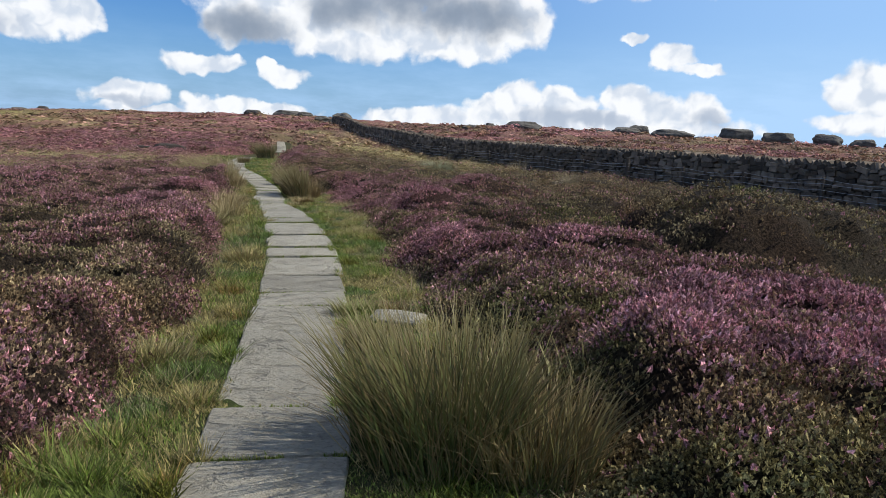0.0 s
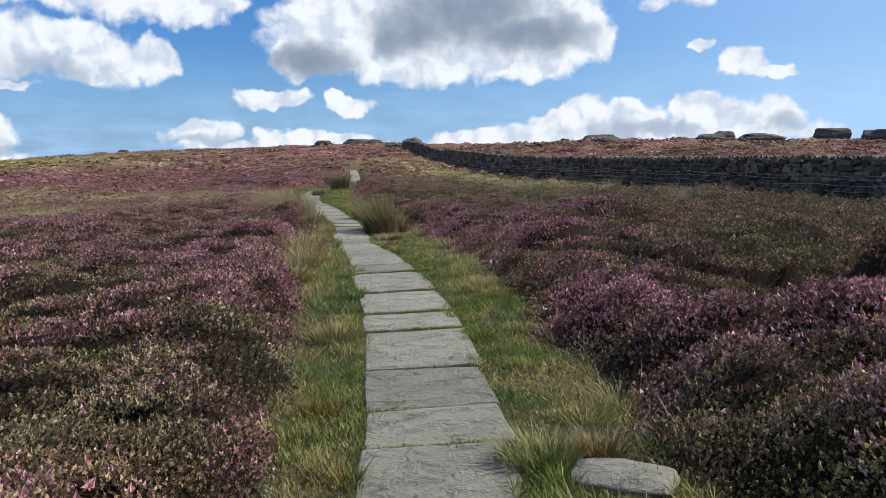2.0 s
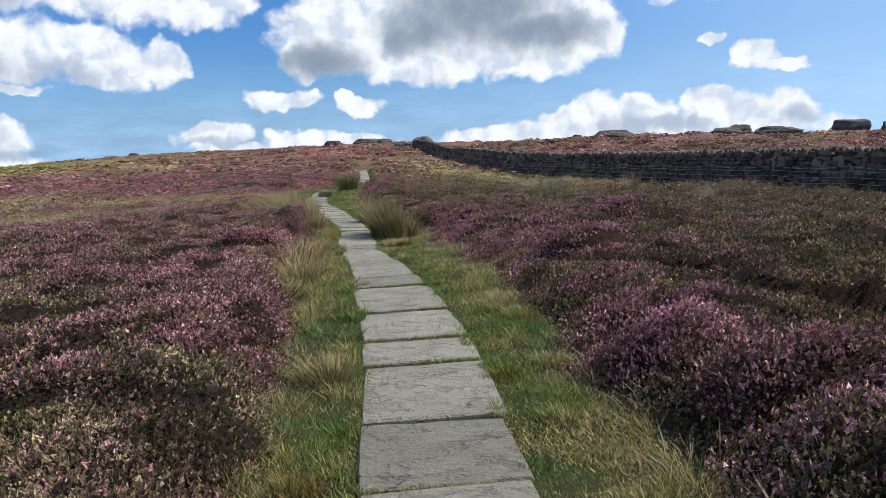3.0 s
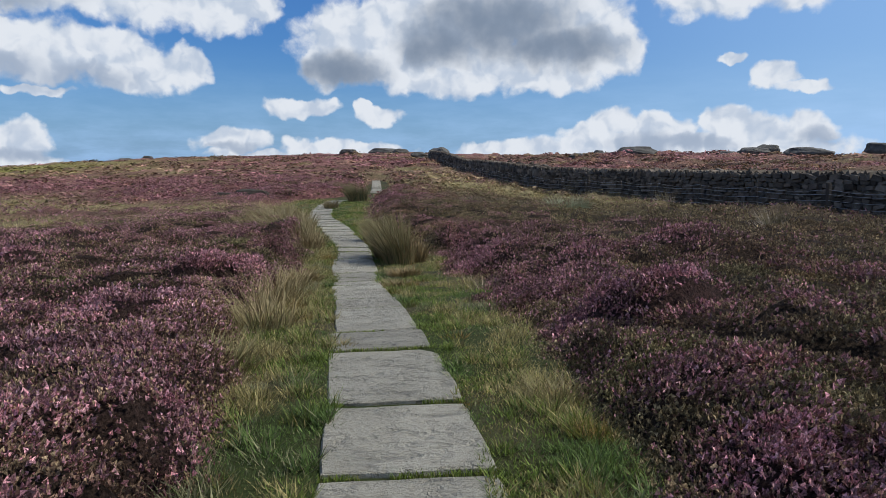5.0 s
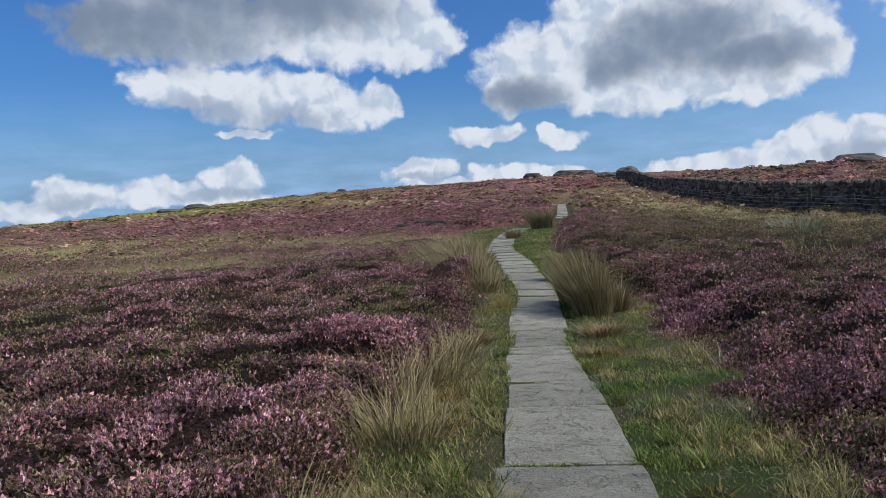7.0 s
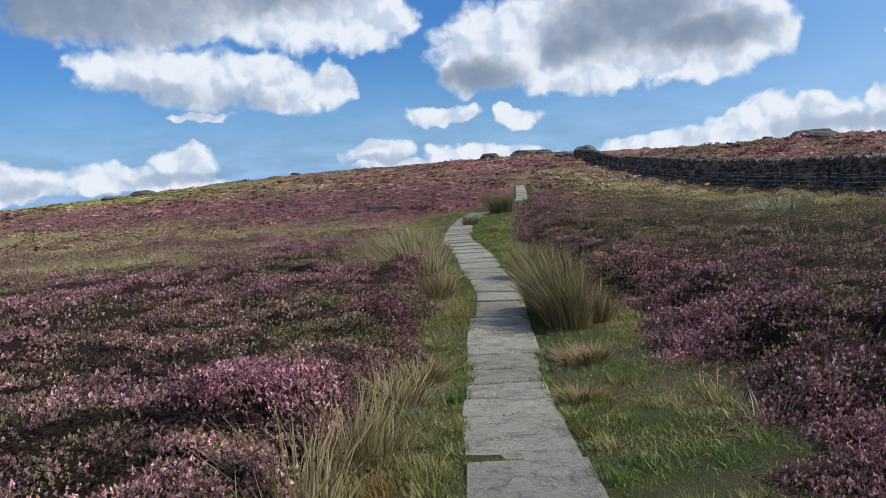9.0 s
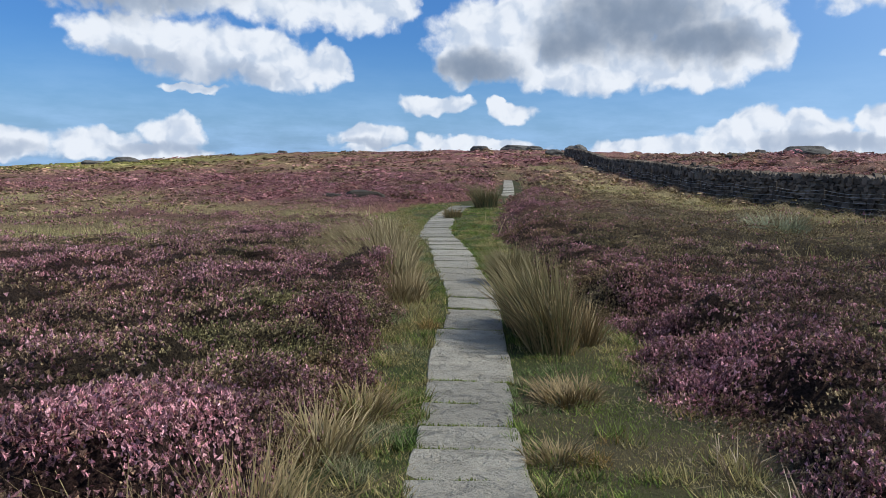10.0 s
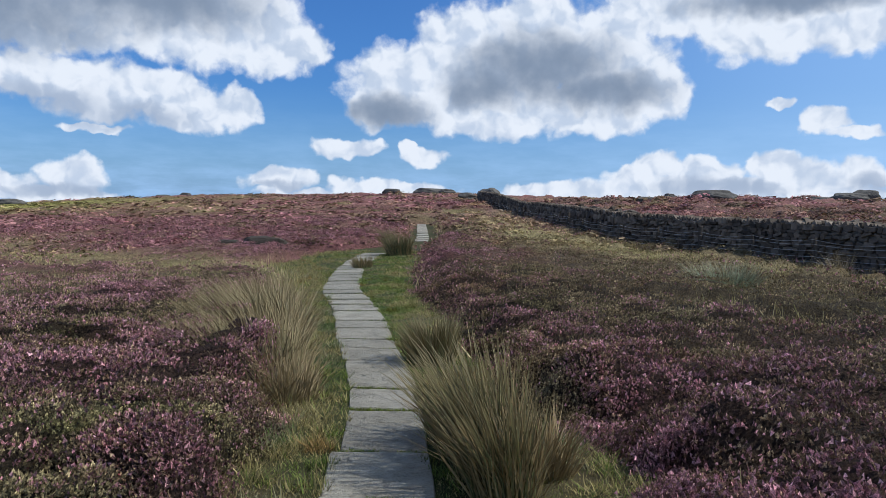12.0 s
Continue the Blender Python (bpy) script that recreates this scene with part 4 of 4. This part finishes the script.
    tussock(-2.75, 8.4, 0.28, 0.26, 450, "grey-green grass tuft at the heather's edge", 122, green=(0.13, 0.17, 0.075), share=0.35, splay=1.0, name="grass_tussock", category="grass")
    tussock(-2.38, 9.3, 0.22, 0.28, 300, "straw and green rush tuft leaning over the flags", 123, green=(0.16, 0.17, 0.06), share=0.5, splay=0.9)
    tussock(-0.72, 6.7, 0.24, 0.2, 420, "fresh green grass tuft at the flags' edge", 124, green=(0.12, 0.19, 0.045), share=0.12, splay=0.8, name="grass_tussock", category="grass")
    tussock(-1.15, 11.6, 0.2, 0.2, 300, "brown and green grass tuft at the flags' edge", 125, green=(0.13, 0.15, 0.05), share=0.5, splay=0.9, name="grass_tussock", category="grass")
    tussock(2.85, 8.9, 0.4, 0.28, 500, "tawny grass in a hollow of the heather", 126, green=(0.2, 0.16, 0.05), share=0.5, splay=0.9, name="grass_tussock", category="grass")
    tussock(-0.42, 6.8, 0.12, 0.2, 260, "dead brown grass tuft beside the path", 160, green=(0.10, 0.075, 0.045), dry=(0.14, 0.10, 0.06), share=0.6, splay=0.9, name="grass_tussock", category="grass")
    for k, (x, y) in enumerate(((-0.2, 7.7), (-0.22, 8.5), (-0.42, 9.3), (0.1, 7.0), (-2.2, 17.0), (-1.9, 16.4))):
        tussock(x, y, 0.22, 0.3, 46, "bare grey woody stems at the heather's edge", 161 + k, green=(0.15, 0.12, 0.095), dry=(0.26, 0.22, 0.17), share=0.45, splay=1.1, lean=(-0.1, -0.1), name="heather_stump", category="heather")
    seed_plant(4.2, 25.6, 131)
    seed_plant(3.6, 37.4, 132)
    tussock(-1.9, 5.0, 0.35, 0.25, 500, "grey-green grass tuft beside the path", 127, green=(0.12, 0.15, 0.065), share=0.4, splay=1.0, name="grass_tussock", category="grass")


def seed_plant(x, y, seed):
    """A tall herb gone to fluffy pale seed."""
    tussock(x, y, 0.28, 0.95, 260, "tall herb gone to pale fluffy seed before the wall", seed, green=(0.12, 0.11, 0.06), dry=(0.45, 0.40, 0.36), share=0.55, splay=0.5, name="seeding_herb", category="plant")


# ---- rocks ----
def rock_mesh(size, seed, rough=0.12, cuts=13, flat=4.0):
    """A weathered block: a rounded box with bedding ledges and knocked-off corners."""
    bm = bmesh.new()
    bmesh.ops.create_cube(bm, size=2.0)
    bmesh.ops.subdivide_edges(bm, edges=bm.edges[:], cuts=cuts, use_grid_fill=True)
    rr = random.Random(seed)
    o = Vector((rr.uniform(-50, 50), rr.uniform(-50, 50), rr.uniform(-50, 50)))
    cut = [(Vector((rr.uniform(-1, 1), rr.uniform(-1, 1), rr.uniform(0.0, 0.9))).normalized(), rr.uniform(0.85, 1.15)) for _ in range(5)]
    for v in bm.verts:
        p = v.co.copy()
        k = sum(abs(c) ** (flat * 2) for c in p) ** (1 / (flat * 2))
        p = p / k
        for n, d in cut:
            over = p.dot(n) - d
            if over > 0:
                p -= n * over * 0.8
        ledge = math.sin(p.z * 7 + 2 * noise.noise(p * 0.8 + o)) * 0.035
        p *= 1 + rough * noise.fractal(p * 1.1 + o, 0.8, 2.0, 6) + ledge
        v.co = Vector((p.x * size[0] / 2, p.y * size[1] / 2, (p.z * 0.5 + 0.42) * size[2]))
    return bm


def rock(x, y, size, turn, seed, label, name="boulder", sink=0.0, rough=0.12, mat=None):
    bm = rock_mesh(size, seed, rough, flat=3.4 if rough < 0.1 else 2.0)
    me = bpy.data.meshes.new(name)
    bm.to_mesh(me)
    bm.free()
    me.materials.append(mat or BOULDER)
    ob = new(name, me)
    ob.matrix_world = pose(x, y, ground_z(x, y) - sink + (0.32 if y > 60 else 0.0), 0, 0, turn)
    return tagged(ob, label, "boulder", "boulders on the moor")


def build_rocks():
    grit = "dark weathered gritstone boulder on the moor's skyline"
    rock(-30.5, 150.5, (5.4, 3.5, 2.0), 8, 1, "long flat-topped gritstone boulder on the skyline", sink=0.3, rough=0.06)
    rock(-34.4, 139.5, (3.1, 2.4, 1.45), -10, 2, grit, sink=0.2)
    rock(-46.0, 157, (3.4, 2.4, 1.2), 5, 3, grit, sink=0.3)
    rock(-52.5, 160, (2.6, 2.0, 1.0), 5, 4, grit, sink=0.3)
    rock(-25.5, 141, (2.6, 2.0, 1.3), 20, 5, grit, sink=0.2)
    rock(-19.6, 124, (2.6, 2.2, 1.2), 20, 6, grit, sink=0.2)
    rock(-79.5, 154, (2.2, 1.8, 1.35), 5, 7, grit, sink=0.2)
    rock(-83.2, 152.5, (2.8, 1.8, 1.0), 5, 8, grit, sink=0.2)
    rock(-84.0, 113, (4.0, 2.6, 1.3), 10, 9, "pale lichen-covered outcrop among yellow-green grass", sink=0.2)
    rock(-91.0, 114, (3.0, 2.2, 0.9), 30, 10, grit, sink=0.2)
    rock(-64.5, 161, (2.2, 1.6, 0.9), 5, 11, grit, sink=0.2)
    rock(9.4, 95, (4.0, 2.6, 1.35), -8, 12, "low domed gritstone boulder beyond the wall", sink=0.25)
    rock(5.4, 97, (1.2, 1.0, 0.9), 8, 13, grit, sink=0.1)
    rock(3.2, 98, (2.8, 1.8, 0.75), 8, 14, grit, sink=0.2)
    rock(21.9, 95.7, (3.4, 2.4, 1.3), 12, 15, grit, sink=0.2)
    rock(23.6, 96.2, (2.4, 2.0, 1.75), -12, 16, "tilted gritstone boulder stacked against its neighbours", sink=0.2)
    rock(27.2, 94.2, (4.8, 2.8, 1.4), -14, 17, grit, sink=0.2)
    rock(18.5, 93, (2.6, 1.8, 0.8), 0, 18, grit, sink=0.2)
    rock(34.7, 93.7, (3.6, 3.0, 2.05), -14, 19, "large square gritstone boulder on the skyline", sink=0.25, rough=0.05)
    rock(38.2, 90.0, (3.4, 2.8, 1.75), -20, 20, "large square gritstone boulder on the skyline", sink=0.25, rough=0.06)
    rock(31.3, 94.5, (3.0, 1.8, 0.6), -14, 21, grit, sink=0.2)
    rock(43.8, 90.0, (3.1, 2.4, 1.8), -22, 22, "pointed gritstone boulder on the skyline", sink=0.2)
    rock(46.9, 88.0, (2.4, 2.2, 1.5), -22, 23, grit, sink=0.2)
    rock(50.0, 86.0, (3.0, 2.2, 1.6), -22, 24, grit, sink=0.2)
    rock(-15.2, 42.6, (2.2, 1.0, 1.0), 6, 25, "low dark gritstone outcrop half buried in heather", sink=0.3, mat=OUTCROP)
    rock(-16.6, 42.8, (1.5, 0.9, 0.9), -8, 26, "low dark gritstone outcrop half buried in heather", sink=0.3, mat=OUTCROP)
    rock(-0.36, 6.42, (0.46, 0.26, 0.12), -24, 27, "pale stray slab lying in the grass beside the path", "stone_slab", 0.03, 0.04, FLAG)
    rock(-15.4, 116.0, (3.0, 2.6, 2.0), 15, 28, "dark boulder where the wall meets the skyline", sink=0.2)


# ---- flagged path ----
def build_path():
    path = new("flagstone_path")
    tagged(path, "path of worn grey gritstone flags laid across the moor", "path", kind="structure")
    rr = random.Random(3)

    def flag(j0, j1, cx, half, z, cut, tip):
        bm = bmesh.new()
        slope = 0.17
        corner = []
        a, b = half * rr.uniform(0.99, 1.02), half * rr.uniform(0.99, 1.02)
        w0, w1 = rr.uniform(-0.02, 0.02), rr.uniform(-0.02, 0.02)
        mid = (j0 + j1) / 2
        quad = [(-a + cut * (j0 - mid) + w0, j0 - mid - slope * a), (a + cut * (j0 - mid) + w0, j0 - mid + slope * a), (b + cut * (j1 - mid) + w1, j1 - mid + slope * b), (-b + cut * (j1 - mid) + w1, j1 - mid - slope * b)]
        for k in range(4):
            p, q = Vector(quad[k]), Vector(quad[(k + 1) % 4])
            for s in range(7):
                e = p.lerp(q, s / 7)
                n = noise.noise(Vector((e.x * 5 + j0 * 3, e.y * 5, 1.7))) * 0.02 + noise.noise(Vector((e.x * 16 + j0, e.y * 16, 4.7))) * 0.012
                e = e * (1 - (0.014 if s == 0 else 0)) * (1 + n)
                corner.append(e)
        rings = []
        for shrink, h in ((1.0, -0.07), (1.0, -0.012), (0.975, 0.0), (0.6, 0.002)):
            ring = []
            for e in corner:
                dz = h + (0.006 * noise.noise(Vector((e.x * 4 * shrink, e.y * 4 * shrink + j0, 8))) if h >= -0.02 else 0)
                ring.append(bm.verts.new((e.x * shrink, e.y * shrink, dz)))
            rings.append(ring)
        n = len(corner)
        for lo, hi in zip(rings, rings[1:]):
            for k in range(n):
                bm.faces.new((lo[k], lo[(k + 1) % n], hi[(k + 1) % n], hi[k]))
        bm.faces.new(rings[-1])
        ob = part("flagstone", bm, FLAG, path)
        ob.matrix_local = pose(cx, mid, z, tip[0], tip[1], 0)

    for j0, j1 in zip(JOINTS, JOINTS[1:]):
        mid = (j0 + j1) / 2
        cx, half = float(np.interp(mid, LINE_Y, LINE_X)), float(np.interp(mid, HALF_Y, HALF_W))
        cut = (float(np.interp(mid + 1, LINE_Y, LINE_X)) - float(np.interp(mid - 1, LINE_Y, LINE_X))) / 2
        gap = rr.uniform(0.01, 0.024)
        flag(j0 + (0.06 if j0 == 8.42 else gap), j1 - gap, cx, half, ground_z(cx, mid) + 0.012 + rr.uniform(-0.006, 0.006), cut, (rr.uniform(-0.6, 0.6), rr.uniform(-0.6, 0.6) - math.degrees(ground_z(cx + 0.5, mid) - ground_z(cx - 0.5, mid))))
    for k in range(14):
        mid = 51.5 + k * 1.45
        cx = float(np.interp(mid, LINE_Y, LINE_X))
        flag(mid - 0.66, mid + 0.66, cx, 0.31, ground_z(cx, mid) + 0.03, -0.215, (0.5, 0))


# ---- dry stone wall ----
def wall_points(gap):
    """Points along the wall's foot with the way it runs, that far apart."""
    made = []
    for (x0, y0), (x1, y1) in zip(WALL_LINE, WALL_LINE[1:]):
        n = max(1, int(math.hypot(x1 - x0, y1 - y0) / gap))
        for k in range(n):
            made.append((x0 + (x1 - x0) * k / n, y0 + (y1 - y0) * k / n, math.atan2(y1 - y0, x1 - x0)))
    return made


def stone_box(r):
    """A unit stone with uneven corners."""
    v = []
    for sx in (-1, 1):
        for sy in (-1, 1):
            for sz in (-1, 1):
                v.append(np.array((sx, sy, sz)) * 0.5 * r.uniform(0.68, 1.1, 3))
    return np.array(v)


BOX_FACES = np.array([(0, 1, 3, 2), (4, 6, 7, 5), (0, 4, 5, 1), (2, 3, 7, 6), (0, 2, 6, 4), (1, 5, 7, 3)])
WALL_HIGH = 1.42


def build_wall():
    r = np.random.default_rng(12)
    wall = new("dry_stone_wall")
    tagged(wall, "long dark dry stone wall with slanting cope stones", "wall", kind="structure")
    shapes = []
    for k in range(10):
        bm = bmesh.new()
        bmesh.ops.create_cube(bm, size=1.0)
        for v in bm.verts:
            v.co = Vector([c * r.uniform(0.72, 1.1) for c in v.co])
        bmesh.ops.bevel(bm, geom=bm.edges[:], offset=0.09, segments=1, affect="EDGES")
        me = bpy.data.meshes.new("stone")
        bm.to_mesh(me)
        bm.free()
        me.materials.append(WALLSTONE)
        shapes.append(me)
    bv, bf, count, picked = [], [], 0, 0
    core_v, core_f = [], []
    for x, y, a in wall_points(1.0):
        z = ground_z(x, y)
        across = Vector((-math.sin(a), math.cos(a), 0))
        for s, h, t in ((-1, -0.3, 0.26), (-1, WALL_HIGH - 0.06, 0.17), (1, WALL_HIGH - 0.06, 0.17), (1, -0.3, 0.26)):
            core_v.append((x + across.x * s * t, y + across.y * s * t, z + h))
    n = len(core_v) // 4
    for k in range(n - 1):
        for s in range(3):
            core_f.append((k * 4 + s, k * 4 + 4 + s, k * 4 + 5 + s, k * 4 + 1 + s))
    core = mesh_of("hearting", core_v, core_f, WALLSTONE)
    core.parent = wall

    def lay(x, y, z, a, long, deep, high, tilt):
        nonlocal count, picked
        if 33.0 < y < 40.5 and picked < 300:
            picked += 1
            ob = new("stone", shapes[int(r.integers(10))])
            ob.parent = wall
            ob.matrix_local = pose(x, y, z, tilt[0], tilt[1], math.degrees(a)) @ Matrix.Diagonal((long, deep, high, 1))
            return
        v = stone_box(r) * np.array((long, deep, high))
        m = np.array(pose(x, y, z, tilt[0], tilt[1], math.degrees(a)))
        bv.append(v @ m[:3, :3].T + m[:3, 3])
        bf.append(BOX_FACES + 8 * count)
        count += 1

    for side in (1, -1):
        for (x0, y0), (x1, y1) in zip(WALL_LINE, WALL_LINE[1:]):
            length, a = math.hypot(x1 - x0, y1 - y0), math.atan2(y1 - y0, x1 - x0)
            big = 1.0 if y1 < 55 else 1.6
            if side == -1:
                big *= 2.2
            h = -0.1
            while h < WALL_HIGH - 0.05:
                tall = r.uniform(0.10, 0.19) * big
                s = r.uniform(0, 0.2)
                while s < length:
                    long = r.uniform(0.18, 0.5) * big
                    u = (s + long / 2) / length
                    x, y = x0 + (x1 - x0) * u, y0 + (y1 - y0) * u
                    t = 0.27 - 0.09 * max(h, 0) / WALL_HIGH + r.uniform(-0.045, 0.045)
                    lay(x - math.sin(a) * side * t, y + math.cos(a) * side * t, ground_z(x, y) + h + tall / 2 + r.uniform(-0.015, 0.015), a, long * 0.96, 0.2, tall * r.uniform(0.65, 1.3), (r.uniform(-13, 13), r.uniform(-17, 17)))
                    s += long
                h += tall
    s = 0
    for x, y, a in wall_points(0.16):
        big = 1.0 if y < 55 else 1.25
        lay(x, y, ground_z(x, y) + WALL_HIGH + 0.06, a + r.uniform(-0.1, 0.1), r.uniform(0.10, 0.17) * big, r.uniform(0.36, 0.46), r.uniform(0.20, 0.36), (r.uniform(-8, 8), r.uniform(18, 55)))
    rest = mesh_of("stones", np.concatenate(bv), np.concatenate(bf), WALLSTONE)
    rest.parent = wall
    tagged(rest, kind="stuff")


# ---- fence ----
def build_fence():
    fence = new("wire_fence")
    tagged(fence, "sagging wire stock fence on weathered posts before the wall", "fence")
    line = []
    for x, y, a in wall_points(0.1):
        line.append((x - math.sin(a) * 0.85, y + math.cos(a) * 0.85))
    spots, left = [], 0.0
    for (x0, y0), (x1, y1) in zip(line, line[1:]):
        left -= math.hypot(x1 - x0, y1 - y0)
        if left <= 0 and y0 < 100:
            spots.append((x0, y0))
            left = 3.1
    rr = random.Random(8)
    tops = []
    for k, (x, y) in enumerate(spots):
        thick, high = (0.085, 1.28) if k % 5 == 2 else (0.05, 1.12)
        bm = bmesh.new()
        bmesh.ops.create_cone(bm, cap_ends=True, segments=8, radius1=thick, radius2=thick * 0.92, depth=high + 0.3)
        bmesh.ops.bevel(bm, geom=[e for e in bm.edges if all(v.co.z > 0 for v in e.verts)], offset=0.012, segments=1, affect="EDGES")
        ob = part("post", bm, POST, fence)
        z = ground_z(x, y)
        ob.matrix_local = pose(x, y, z + (high - 0.3) / 2, rr.uniform(-3, 3), rr.uniform(-3, 3), rr.uniform(0, 90))
        tops.append((x, y, z))
    for h in (0.42, 0.58, 0.76, 0.94, 1.08):
        bm = bmesh.new()
        last = None
        for (x0, y0, z0), (x1, y1, z1) in zip(tops, tops[1:]):
            for s in range(4):
                u = s / 4
                sag = -0.05 * math.sin(math.pi * u) * (1 + (h > 1))
                p = Vector((x0 + (x1 - x0) * u - 0.055, y0 + (y1 - y0) * u - 0.03, z0 + (z1 - z0) * u + h + sag))
                ring = [bm.verts.new(p + Vector((0.3 * math.cos(t), 0.2 * math.cos(t), math.sin(t))) * 0.008) for t in (0.5, 2.6, 4.7)]
                if last:
                    for k in range(3):
                        bm.faces.new((last[k], last[(k + 1) % 3], ring[(k + 1) % 3], ring[k]))
                last = ring
        part("wire", bm, WIRE, fence, "thin galvanised wire strand")


build_ground()
build_heather_bed()
sprigs(205000, -6.5, 3.6, 2.4, 26, 0.05, -9.0, 1.7, 201, 7, 1.0)
sprigs(145000, -13, 5.6, 2.4, 32, 0.052, 1.5, 4.0, 202, 6, 1.12)
sprigs(150000, -18, 11, 2.4, 49, 0.06, 3.8, 10.0, 203, 5, 1.2)
sprigs(115000, -36, 18, 6, 84, 0.085, 9.0, 22.0, 204, 4, 1.35)
sprigs(70000, -60, 40, 8, 110, 0.13, 21.0, 40.0, 205, 3, 1.3)
build_cushions()
build_grass()
build_tussocks()
build_rocks()
build_fence()
build_path()
build_wall()
